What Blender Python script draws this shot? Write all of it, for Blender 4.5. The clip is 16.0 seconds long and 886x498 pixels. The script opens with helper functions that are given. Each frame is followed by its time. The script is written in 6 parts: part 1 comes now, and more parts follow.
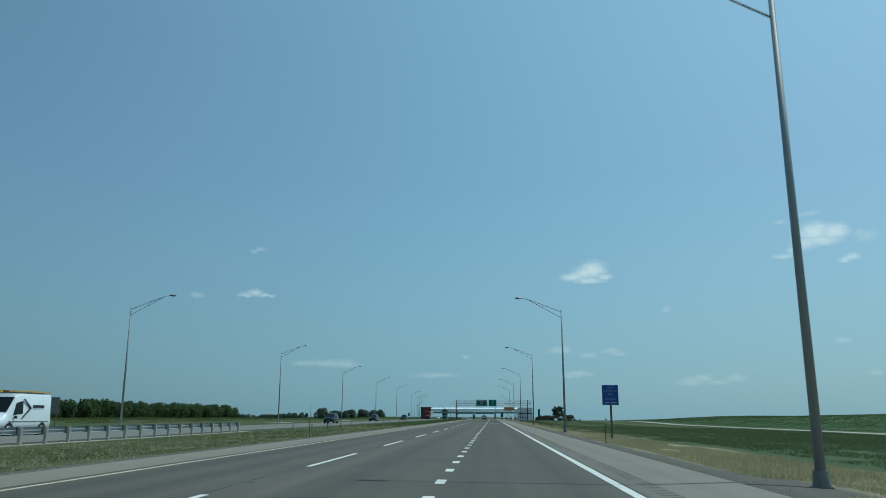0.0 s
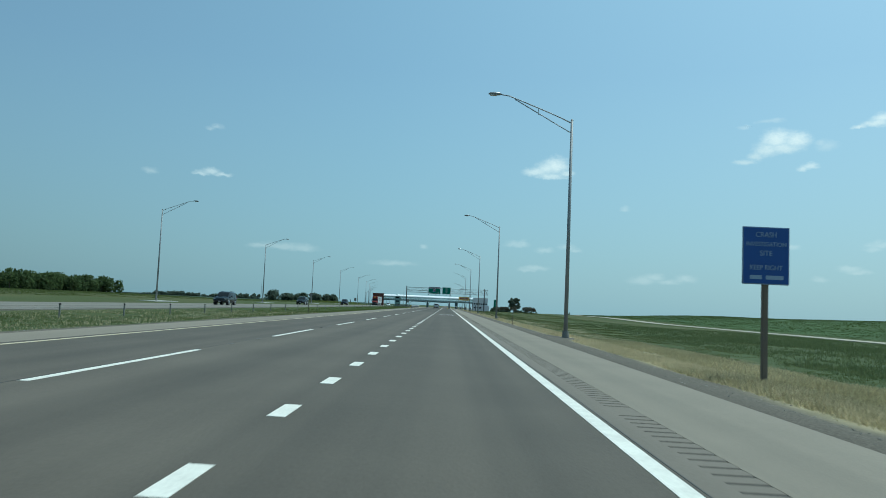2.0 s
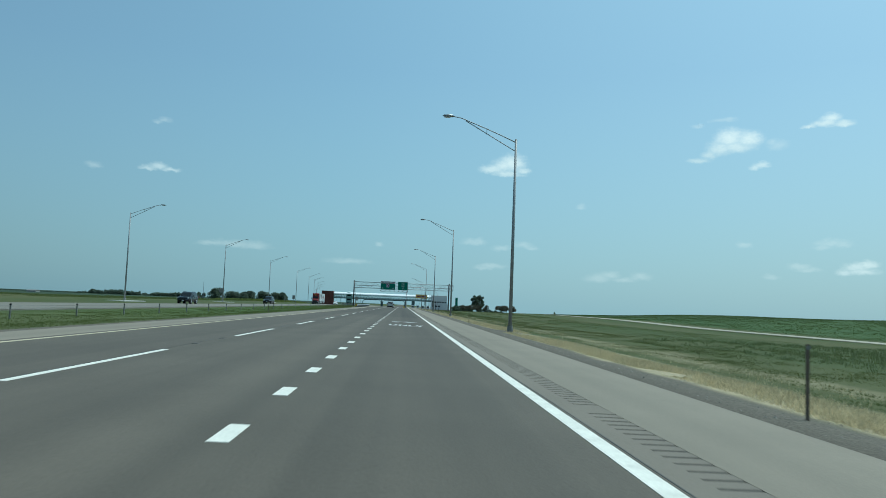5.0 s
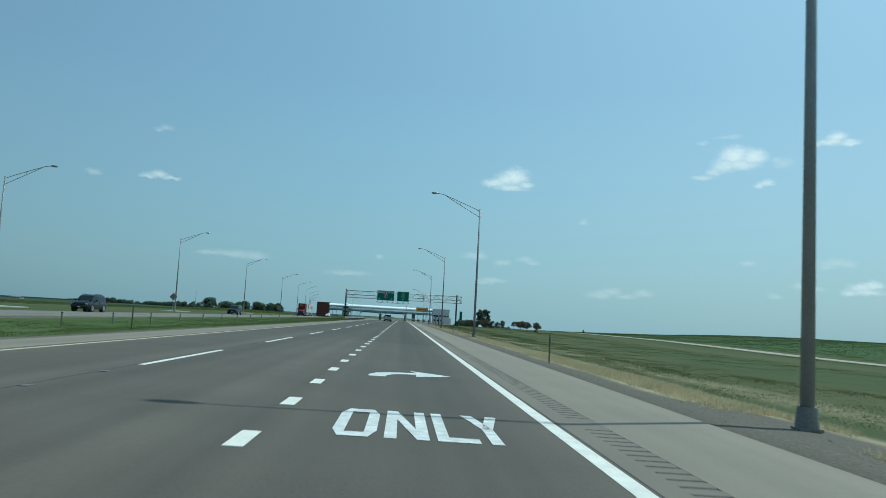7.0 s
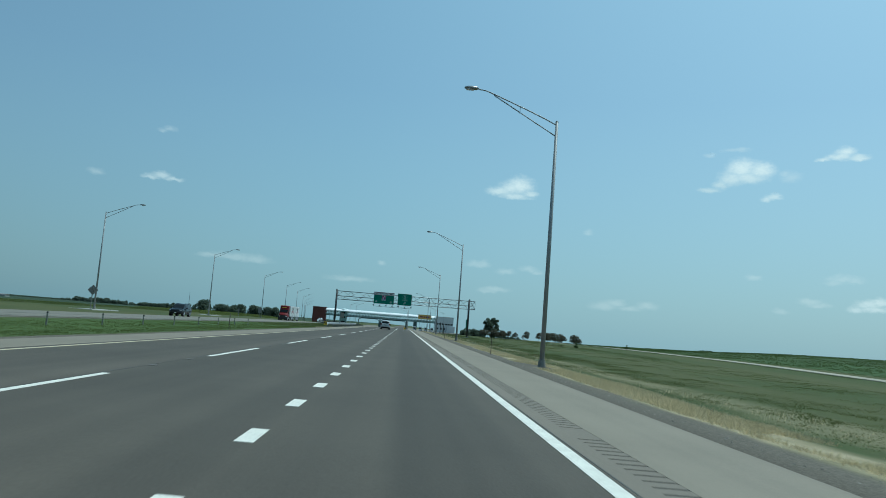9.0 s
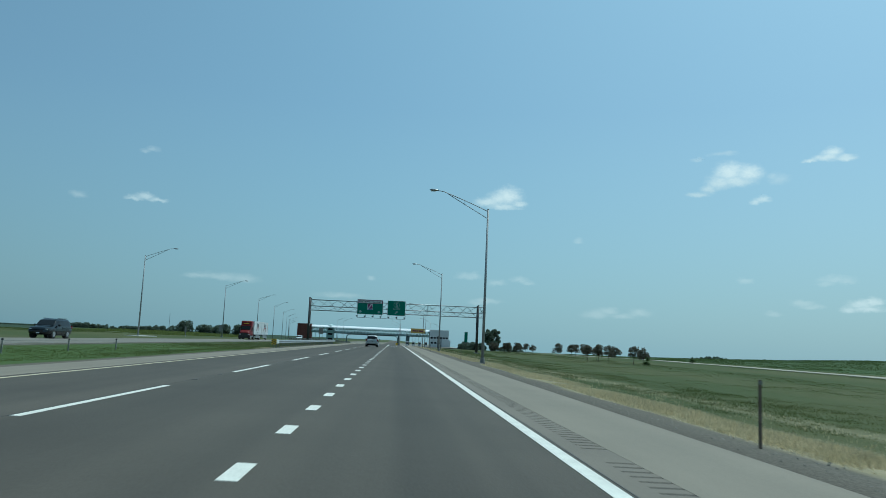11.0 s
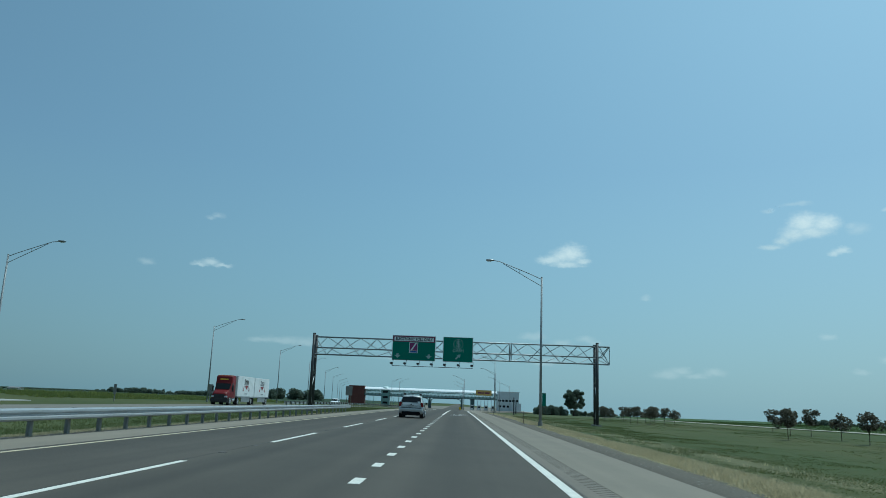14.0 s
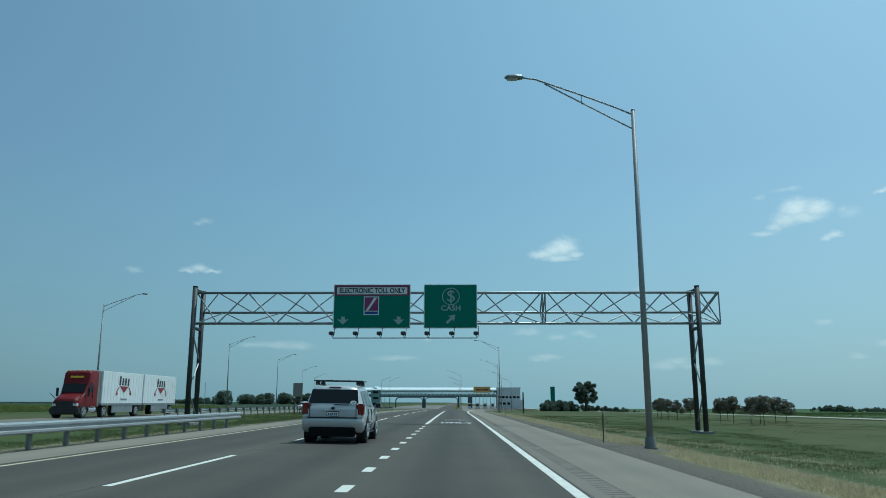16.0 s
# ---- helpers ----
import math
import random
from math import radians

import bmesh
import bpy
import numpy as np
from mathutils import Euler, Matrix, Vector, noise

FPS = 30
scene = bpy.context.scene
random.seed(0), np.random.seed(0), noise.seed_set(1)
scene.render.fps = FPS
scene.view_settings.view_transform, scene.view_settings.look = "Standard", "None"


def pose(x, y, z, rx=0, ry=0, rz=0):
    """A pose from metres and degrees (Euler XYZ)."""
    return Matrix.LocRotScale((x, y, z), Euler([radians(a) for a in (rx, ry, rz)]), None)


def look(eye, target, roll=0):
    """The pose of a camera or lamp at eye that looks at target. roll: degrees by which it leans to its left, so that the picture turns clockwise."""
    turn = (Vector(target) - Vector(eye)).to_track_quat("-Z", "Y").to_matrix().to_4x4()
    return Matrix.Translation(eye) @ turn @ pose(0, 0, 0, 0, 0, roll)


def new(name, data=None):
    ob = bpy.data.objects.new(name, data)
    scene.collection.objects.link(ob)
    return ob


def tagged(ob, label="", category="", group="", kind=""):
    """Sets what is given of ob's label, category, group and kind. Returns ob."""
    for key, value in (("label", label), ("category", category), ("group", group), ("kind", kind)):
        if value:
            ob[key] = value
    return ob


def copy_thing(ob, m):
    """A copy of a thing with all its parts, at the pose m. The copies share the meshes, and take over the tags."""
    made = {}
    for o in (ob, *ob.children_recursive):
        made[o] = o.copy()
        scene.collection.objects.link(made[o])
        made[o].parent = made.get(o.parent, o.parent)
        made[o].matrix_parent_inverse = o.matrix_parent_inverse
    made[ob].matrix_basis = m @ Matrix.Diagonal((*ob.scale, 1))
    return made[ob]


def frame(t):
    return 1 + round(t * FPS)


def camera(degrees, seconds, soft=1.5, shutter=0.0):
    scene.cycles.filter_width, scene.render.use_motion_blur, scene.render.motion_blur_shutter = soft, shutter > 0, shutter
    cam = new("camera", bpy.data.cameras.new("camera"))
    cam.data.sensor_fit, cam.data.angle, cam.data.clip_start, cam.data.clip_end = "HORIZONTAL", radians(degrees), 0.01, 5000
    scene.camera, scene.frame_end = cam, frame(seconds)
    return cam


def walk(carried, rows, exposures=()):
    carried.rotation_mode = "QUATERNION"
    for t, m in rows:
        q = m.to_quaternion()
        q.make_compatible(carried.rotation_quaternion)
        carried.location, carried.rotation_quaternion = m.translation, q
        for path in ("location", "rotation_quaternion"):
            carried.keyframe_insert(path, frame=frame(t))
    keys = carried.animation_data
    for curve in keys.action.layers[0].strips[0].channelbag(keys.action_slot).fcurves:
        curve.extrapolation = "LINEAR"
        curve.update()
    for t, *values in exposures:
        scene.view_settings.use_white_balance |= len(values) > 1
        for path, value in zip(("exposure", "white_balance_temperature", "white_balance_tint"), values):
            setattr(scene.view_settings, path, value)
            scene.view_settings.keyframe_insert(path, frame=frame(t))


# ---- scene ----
# ---- camera ----
SKY, SUN = 0.12, 3.1
HAZE, HAZE_COLOUR, HAZE_SUNWARD, CLOUD = 0.5, (2.36, 3.56, 4.15, 1), (2.72, 3.6, 3.92, 1), 0.95
DOT_Y0 = 26.452
cam = camera(61.31, 16.0, soft=0.85, shutter=0.12)
PATH = [
    (0.0, pose(1.063, 0.923, 1.309, 102.620, -0.062, 3.654)),
    (0.5, pose(1.373, 10.586, 1.282, 99.144, 1.348, 2.639)),
    (1.0, pose(1.589, 20.014, 1.259, 96.942, 0.504, 1.937)),
    (1.5, pose(1.725, 29.372, 1.249, 95.413, -1.374, 1.340)),
    (2.0, pose(1.762, 38.516, 1.253, 94.315, -2.480, 0.275)),
    (2.5, pose(1.762, 47.669, 1.264, 93.479, -1.544, -0.456)),
    (3.0, pose(1.740, 56.899, 1.268, 93.292, -1.055, -1.185)),
    (3.5, pose(1.688, 66.085, 1.235, 93.518, -1.621, -2.016)),
    (4.0, pose(1.646, 75.189, 1.254, 93.576, -1.931, -2.501)),
    (6.5, pose(1.481, 120.694, 1.272, 95.522, -2.536, -3.552)),
    (7.0, pose(1.515, 129.725, 1.290, 95.401, -3.214, -3.138)),
    (7.5, pose(1.528, 138.876, 1.295, 95.138, -3.848, -3.113)),
    (8.0, pose(1.531, 148.084, 1.294, 95.639, -3.873, -3.068)),
    (8.5, pose(1.541, 156.742, 1.312, 96.068, -3.812, -3.143)),
    (9.0, pose(1.516, 165.968, 1.308, 96.017, -4.448, -3.067)),
    (9.5, pose(1.465, 175.276, 1.300, 96.169, -4.390, -2.991)),
    (10.0, pose(1.439, 184.693, 1.291, 96.845, -2.486, -3.295)),
    (12.5, pose(1.398, 232.876, 1.310, 97.369, -2.920, -4.203)),
    (13.0, pose(1.425, 242.672, 1.278, 98.795, -3.816, -3.148)),
    (13.5, pose(1.511, 252.299, 1.290, 100.835, -4.528, -1.384)),
    (14.0, pose(1.655, 261.644, 1.345, 101.623, -2.135, 1.121)),
    (14.5, pose(1.640, 271.294, 1.323, 101.471, 0.132, 2.039)),
    (15.0, pose(1.662, 280.791, 1.323, 101.114, -0.271, 1.453)),
    (15.5, pose(1.707, 290.145, 1.326, 101.430, -0.603, 1.046)),
    (16.0, pose(1.711, 299.461, 1.327, 101.563, -0.060, 0.870)),
]
walk(cam, PATH, exposures=[(0, -0.28, 5420, -10), (0.6, -0.14, 5500, -10), (1.5, 0.0, 5600, -10), (3.5, 0.09, 5650, -10), (6.5, -0.02, 5600, -10), (8, -0.03, 5600, -10), (10, -0.1, 5500, -10), (12.5, -0.1, 5500, -10), (14, -0.2, 5450, -10), (16, -0.15, 5450, -10)])

# ---- world, sun ----
SUN_AZ = math.atan2(0.89, 0.46)          # clockwise from +y
SUN_EL = radians(66)
world = bpy.data.worlds.new("sky_world")
scene.world = world
world.use_nodes = True
wn = world.node_tree.nodes
sky = wn.new("ShaderNodeTexSky")
sky.sky_type = "NISHITA"
sky.sun_disc = False
sky.sun_elevation = SUN_EL
sky.sun_rotation = SUN_AZ
sky.air_density = 1.0
sky.dust_density = 0.8
sky.ozone_density = 2.0
wn["Background"].inputs["Strength"].default_value = SKY
haze = wn.new("ShaderNodeMix")              # even summer haze over the clear sky
haze.data_type = "RGBA"
world.node_tree.links.new(sky.outputs["Color"], haze.inputs["A"])
# haze is thickest towards the horizon
wsep, low = wn.new("ShaderNodeSeparateXYZ"), wn.new("ShaderNodeMapRange")
low.inputs["From Max"].default_value = 0.3
low.inputs["To Min"].default_value, low.inputs["To Max"].default_value = 0.92, HAZE
world.node_tree.links.new(wsep.outputs["Z"], low.inputs["Value"])
world.node_tree.links.new(low.outputs["Result"], haze.inputs["Factor"])
# haze scatters forward: it is brighter on the sun's side of the sky
wt, toward, glow, tint = wn.new("ShaderNodeTexCoord"), wn.new("ShaderNodeVectorMath"), wn.new("ShaderNodeMapRange"), wn.new("ShaderNodeVectorMath")
toward.operation, tint.operation = "DOT_PRODUCT", "SCALE"
toward.inputs[1].default_value = (math.sin(SUN_AZ) * math.cos(SUN_EL), math.cos(SUN_AZ) * math.cos(SUN_EL), math.sin(SUN_EL))
glow.inputs["From Min"].default_value, glow.inputs["From Max"].default_value = -0.1, 1.0
glow.inputs["To Min"].default_value, glow.inputs["To Max"].default_value = 0.42, 1.93
warm, pale = wn.new("ShaderNodeMapRange"), wn.new("ShaderNodeMix")
pale.data_type = "RGBA"
pale.inputs["A"].default_value, pale.inputs["B"].default_value = HAZE_COLOUR, HAZE_SUNWARD
warm.inputs["From Min"].default_value, warm.inputs["From Max"].default_value = -0.1, 0.6
world.node_tree.links.new(wsep.outputs["X"], warm.inputs["Value"])
world.node_tree.links.new(warm.outputs["Result"], pale.inputs["Factor"])
world.node_tree.links.new(pale.outputs["Result"], tint.inputs[0])
world.node_tree.links.new(wt.outputs["Generated"], toward.inputs[0])
world.node_tree.links.new(wt.outputs["Generated"], wsep.inputs[0])
world.node_tree.links.new(toward.outputs["Value"], glow.inputs["Value"])
deep, both = wn.new("ShaderNodeMapRange"), wn.new("ShaderNodeMath")
both.operation = "MULTIPLY"
deep.inputs["From Max"].default_value = 0.3
deep.inputs["To Min"].default_value, deep.inputs["To Max"].default_value = 1.2, 1.0
world.node_tree.links.new(wsep.outputs["Z"], deep.inputs["Value"])
world.node_tree.links.new(deep.outputs["Result"], both.inputs[0])
world.node_tree.links.new(glow.outputs["Result"], both.inputs[1])
lift, swing, cross = wn.new("ShaderNodeMapRange"), wn.new("ShaderNodeMath"), wn.new("ShaderNodeMath")
lift.inputs["From Max"].default_value = 0.45
lift.inputs["To Min"].default_value, lift.inputs["To Max"].default_value = -0.22, 0.42
swing.operation, cross.operation = "MULTIPLY_ADD", "MULTIPLY"
swing.inputs[2].default_value = 1.0
world.node_tree.links.new(wsep.outputs["Z"], lift.inputs["Value"])
world.node_tree.links.new(wsep.outputs["X"], swing.inputs[0])
world.node_tree.links.new(lift.outputs["Result"], swing.inputs[1])
world.node_tree.links.new(both.outputs["Value"], cross.inputs[0])
world.node_tree.links.new(swing.outputs["Value"], cross.inputs[1])
world.node_tree.links.new(cross.outputs["Value"], tint.inputs["Scale"])
world.node_tree.links.new(tint.outputs["Vector"], haze.inputs["B"])
world.node_tree.links.new(haze.outputs["Result"], wn["Background"].inputs["Color"])
sun_data = bpy.data.lights.new("sun", "SUN")
sun_data.energy = SUN
sun_data.angle = radians(0.53)
sun_data.color = (1.0, 0.955, 0.89)
sun = new("sun", sun_data)
sun.matrix_world = look((0, 0, 60), Vector((0, 0, 60)) - Vector((math.sin(SUN_AZ) * math.cos(SUN_EL), math.cos(SUN_AZ) * math.cos(SUN_EL), math.sin(SUN_EL))))


# ---- materials ----
def material(name, a, b=None, rough=0.6, metal=0.0, fine=40.0, coarse=2.0, bump=0.0, stretch=(1, 1, 1), spec=0.5, coord="Object", island=0.0, coat=0.0):
    """Two tones mixed by fine grain and coarse patches, with relief; island: change of value from piece to piece."""
    m = bpy.data.materials.new(name)
    m.use_nodes = True
    n, l = m.node_tree.nodes, m.node_tree.links
    p = n["Principled BSDF"]
    p.inputs["Roughness"].default_value, p.inputs["Metallic"].default_value = rough, metal
    p.inputs["Specular IOR Level"].default_value = spec
    p.inputs["Coat Weight"].default_value = coat
    b = b or tuple(v * 0.8 for v in a)
    tc = n.new("ShaderNodeTexCoord")
    mp = n.new("ShaderNodeMapping")
    mp.inputs["Scale"].default_value = stretch
    l.new(tc.outputs[coord], mp.inputs["Vector"])
    n1, n2 = n.new("ShaderNodeTexNoise"), n.new("ShaderNodeTexNoise")
    for k, s in ((n1, fine), (n2, coarse)):
        k.inputs["Scale"].default_value = s
        k.inputs["Detail"].default_value = 5
        l.new(mp.outputs["Vector"], k.inputs["Vector"])
    add = n.new("ShaderNodeMath")
    add.operation = "ADD"
    l.new(n1.outputs["Fac"], add.inputs[0])
    l.new(n2.outputs["Fac"], add.inputs[1])
    rng = n.new("ShaderNodeMapRange")
    rng.inputs["From Min"].default_value, rng.inputs["From Max"].default_value = 0.72, 1.28
    l.new(add.outputs[0], rng.inputs["Value"])
    mix = n.new("ShaderNodeMix")
    mix.data_type = "RGBA"
    mix.inputs["A"].default_value, mix.inputs["B"].default_value = (*a, 1), (*b, 1)
    l.new(rng.outputs["Result"], mix.inputs["Factor"])
    out = mix.outputs["Result"]
    if island:
        g = n.new("ShaderNodeNewGeometry")
        r2 = n.new("ShaderNodeMapRange")
        r2.inputs["To Min"].default_value, r2.inputs["To Max"].default_value = 1 - island, 1 + island
        l.new(g.outputs["Random Per Island"], r2.inputs["Value"])
        hsv = n.new("ShaderNodeHueSaturation")
        l.new(out, hsv.inputs["Color"])
        l.new(r2.outputs["Result"], hsv.inputs["Value"])
        out = hsv.outputs["Color"]
    l.new(out, p.inputs["Base Color"])
    if bump:
        bp = n.new("ShaderNodeBump")
        bp.inputs["Strength"].default_value = bump
        bp.inputs["Distance"].default_value = 0.02
        l.new(n1.outputs["Fac"], bp.inputs["Height"])
        l.new(bp.outputs["Normal"], p.inputs["Normal"])
    return m


def glass_material(name, tint):
    m = bpy.data.materials.new(name)
    m.use_nodes = True
    p = m.node_tree.nodes["Principled BSDF"]
    p.inputs["Base Color"].default_value = (*tint, 1)
    p.inputs["Roughness"].default_value = 0.04
    p.inputs["Specular IOR Level"].default_value = 0.7
    return m


def asphalt_material(name, a, b, wear):
    """Rolled asphalt: aggregate grain, long wheel-track streaks along the road, patches of stain."""
    m = material(name, a, b, rough=0.8, fine=26.0, coarse=0.35, bump=0.25, spec=0.4)
    n, l = m.node_tree.nodes, m.node_tree.links
    tc, mp, nz = n.new("ShaderNodeTexCoord"), n.new("ShaderNodeMapping"), n.new("ShaderNodeTexNoise")
    mp.inputs["Scale"].default_value = (0.85, 0.004, 1)
    nz.inputs["Scale"].default_value, nz.inputs["Detail"].default_value = 1.0, 3
    l.new(tc.outputs["Object"], mp.inputs["Vector"])
    l.new(mp.outputs["Vector"], nz.inputs["Vector"])
    r = n.new("ShaderNodeMapRange")
    r.inputs["From Min"].default_value, r.inputs["From Max"].default_value = 0.32, 0.68
    r.inputs["To Min"].default_value, r.inputs["To Max"].default_value = 1 - wear, 1 + wear
    l.new(nz.outputs["Fac"], r.inputs["Value"])
    hsv = n.new("ShaderNodeHueSaturation")
    base = n["Principled BSDF"].inputs["Base Color"]
    l.new(base.links[0].from_socket, hsv.inputs["Color"])
    l.new(r.outputs["Result"], hsv.inputs["Value"])
    l.new(hsv.outputs["Color"], base)
    return m


def lane_wear(m, lane, centre, depth):
    """Oil-darkened lane middles between paler wheel paths, uneven along the road."""
    n, l = m.node_tree.nodes, m.node_tree.links
    base = n["Principled BSDF"].inputs["Base Color"]
    tc, sep, mp, nz, hsv = (n.new(k) for k in ("ShaderNodeTexCoord", "ShaderNodeSeparateXYZ", "ShaderNodeMapping", "ShaderNodeTexNoise", "ShaderNodeHueSaturation"))
    l.new(tc.outputs["Object"], sep.inputs[0])
    mp.inputs["Scale"].default_value = (0.5, 0.03, 1)
    l.new(tc.outputs["Object"], mp.inputs["Vector"])
    l.new(mp.outputs["Vector"], nz.inputs["Vector"])
    nz.inputs["Scale"].default_value, nz.inputs["Detail"].default_value = 1.0, 4

    def op(kind, a, b, c=0.0):
        k = n.new("ShaderNodeMath")
        k.operation = kind
        for i, v in enumerate((a, b, c)):
            if isinstance(v, (int, float)):
                k.inputs[i].default_value = v
            else:
                l.new(v, k.inputs[i])
        return k.outputs[0]

    wave = op("COSINE", op("MULTIPLY", op("SUBTRACT", sep.outputs[0], centre), math.tau / lane), 0.0)
    amount = op("MULTIPLY", op("MULTIPLY_ADD", nz.outputs["Fac"], 2.4, -0.35), -depth)
    l.new(op("MULTIPLY_ADD", wave, amount, 1.0), hsv.inputs["Value"])
    l.new(base.links[0].from_socket, hsv.inputs["Color"])
    l.new(hsv.outputs["Color"], base)
    return m


def newer_course(m, start, value):
    """A newer, darker course of asphalt from y = start on; its edge is ragged, and softer in the left lanes."""
    n, l = m.node_tree.nodes, m.node_tree.links
    base = n["Principled BSDF"].inputs["Base Color"]
    tc, sep, nz, soft, rng, hsv = (n.new(k) for k in ("ShaderNodeTexCoord", "ShaderNodeSeparateXYZ", "ShaderNodeTexNoise", "ShaderNodeMapRange", "ShaderNodeMapRange", "ShaderNodeHueSaturation"))
    nz.inputs["Scale"].default_value = 0.5
    l.new(tc.outputs["Object"], sep.inputs[0])
    l.new(tc.outputs["Object"], nz.inputs["Vector"])
    soft.inputs["From Min"].default_value, soft.inputs["From Max"].default_value = -3.0, 0.3
    soft.inputs["To Min"].default_value, soft.inputs["To Max"].default_value = start + 18, start + 1.4
    l.new(sep.outputs[0], soft.inputs["Value"])
    wave = n.new("ShaderNodeMath")
    wave.operation = "MULTIPLY_ADD"
    wave.inputs[1].default_value = 2.0
    l.new(nz.outputs["Fac"], wave.inputs[0])
    l.new(sep.outputs[1], wave.inputs[2])
    l.new(wave.outputs[0], rng.inputs["Value"])
    rng.inputs["From Min"].default_value = start
    l.new(soft.outputs["Result"], rng.inputs["From Max"])
    rng.inputs["To Min"].default_value = 1.0
    side = n.new("ShaderNodeMapRange")
    side.inputs["From Min"].default_value, side.inputs["From Max"].default_value = -3.9, -3.4
    side.inputs["To Min"].default_value, side.inputs["To Max"].default_value = value + 0.05, value
    l.new(sep.outputs[0], side.inputs["Value"])
    l.new(side.outputs["Result"], rng.inputs["To Max"])
    l.new(base.links[0].from_socket, hsv.inputs["Color"])
    l.new(rng.outputs["Result"], hsv.inputs["Value"])
    l.new(hsv.outputs["Color"], base)
    return m


def ground_material():
    """Mown and dry grass by the road, gravel at the paving's edge, green meadow and crops further out."""
    m = bpy.data.materials.new("meadow")
    m.use_nodes = True
    n, l = m.node_tree.nodes, m.node_tree.links
    p = n["Principled BSDF"]
    p.inputs["Roughness"].default_value = 0.95
    p.inputs["Specular IOR Level"].default_value = 0.15
    tc = n.new("ShaderNodeTexCoord")
    sep = n.new("ShaderNodeSeparateXYZ")
    l.new(tc.outputs["Object"], sep.inputs[0])

    def noise_fac(scale, stretch, detail=5):
        mp, nz = n.new("ShaderNodeMapping"), n.new("ShaderNodeTexNoise")
        mp.inputs["Scale"].default_value = stretch
        nz.inputs["Scale"].default_value, nz.inputs["Detail"].default_value = scale, detail
        l.new(tc.outputs["Object"], mp.inputs["Vector"])
        l.new(mp.outputs["Vector"], nz.inputs["Vector"])
        return nz.outputs["Fac"]

    def math_node(op, a, b):
        k = n.new("ShaderNodeMath")
        k.operation = op
        for i, v in enumerate((a, b)):
            if isinstance(v, (int, float)):
                k.inputs[i].default_value = v
            else:
                l.new(v, k.inputs[i])
        return k.outputs[0]

    def mix(fac, a, b):
        k = n.new("ShaderNodeMix")
        k.data_type = "RGBA"
        l.new(fac, k.inputs["Factor"])
        for key, v in (("A", a), ("B", b)):
            if isinstance(v, tuple):
                k.inputs[key].default_value = (*v, 1)
            else:
                l.new(v, k.inputs[key])
        return k.outputs["Result"]

    def ramp(value, lo, hi):
        k = n.new("ShaderNodeMapRange")
        k.interpolation_type = "SMOOTHSTEP"
        k.inputs["From Min"].default_value, k.inputs["From Max"].default_value = lo, hi
        l.new(value, k.inputs["Value"])
        return k.outputs["Result"]

    wob = math_node("MULTIPLY", math_node("SUBTRACT", noise_fac(0.22, (1, 0.35, 1)), 0.5), 5.0)
    xw = math_node("ADD", sep.outputs[0], wob)
    green = mix(ramp(noise_fac(0.09, (1, 0.22, 1)), 0.4, 0.62), (0.053, 0.074, 0.025), (0.090, 0.092, 0.039))
    green = mix(ramp(noise_fac(2.5, (1, 1, 1), 8), 0.3, 0.75), green, (0.065, 0.073, 0.027))
    crop = mix(ramp(noise_fac(0.6, (1, 0.02, 1)), 0.35, 0.65), (0.047, 0.082, 0.028), (0.065, 0.101, 0.037))
    crop = mix(ramp(noise_fac(0.035, (1, 0.4, 1), 7), 0.42, 0.62), crop, (0.052, 0.078, 0.028))
    far = mix(ramp(sep.outputs[0], 60.0, 64.0), green, crop)
    leftfar = mix(ramp(math_node("MULTIPLY", sep.outputs[0], -1.0), 60.0, 75.0), far, (0.054, 0.074, 0.032))
    leftfar = mix(ramp(math_node("ADD", math_node("MULTIPLY", sep.outputs[0], -1.0), wob), 86.0, 96.0), leftfar, (0.034, 0.052, 0.029))
    tan = mix(ramp(noise_fac(1.6, (1, 0.5, 1), 8), 0.3, 0.7), (0.34, 0.288, 0.190), (0.235, 0.203, 0.125))
    half_dry = math_node("SUBTRACT", 1.0, ramp(sep.outputs[1], 42.0, 75.0))
    tan = mix(math_node("MULTIPLY", half_dry, 0.3), tan, (0.165, 0.152, 0.080))
    early = math_node("SUBTRACT", 1.0, ramp(sep.outputs[1], 45.0, 95.0))
    fading = math_node("SUBTRACT", 1.0, ramp(sep.outputs[1], 50.0, 150.0))
    rank = math_node("MULTIPLY", fading, math_node("MULTIPLY", ramp(xw, 13.0, 17.0), math_node("SUBTRACT", 1.0, ramp(sep.outputs[0], 49.0, 51.0))))
    leftfar = mix(rank, leftfar, (0.068, 0.090, 0.038))
    xt = math_node("SUBTRACT", xw, math_node("MULTIPLY", early, 4.0))
    tan_zone = math_node("MULTIPLY", ramp(xw, 6.6, 8.0), math_node("SUBTRACT", 1.0, ramp(xt, 9.6, 11.0)))
    streak = math_node("MULTIPLY", math_node("MULTIPLY", ramp(xw, 11.5, 12.6), math_node("SUBTRACT", 1.0, ramp(xw, 13.2, 14.6))), 0.4)
    tan_zone = math_node("MAXIMUM", tan_zone, streak)
    tan_zone = math_node("MULTIPLY", tan_zone, math_node("SUBTRACT", 1.0, math_node("MULTIPLY", ramp(sep.outputs[1], 205.0, 265.0), 0.45)))
    median = math_node("MULTIPLY", ramp(sep.outputs[0], -20.5, -19.0), math_node("SUBTRACT", 1.0, ramp(sep.outputs[0], -10.5, -9.5)))
    lush = math_node("MULTIPLY", median, math_node("MULTIPLY", math_node("SUBTRACT", ramp(sep.outputs[1], 100.0, 180.0), math_node("MULTIPLY", ramp(sep.outputs[1], 262.0, 292.0), 0.75)), 0.85))
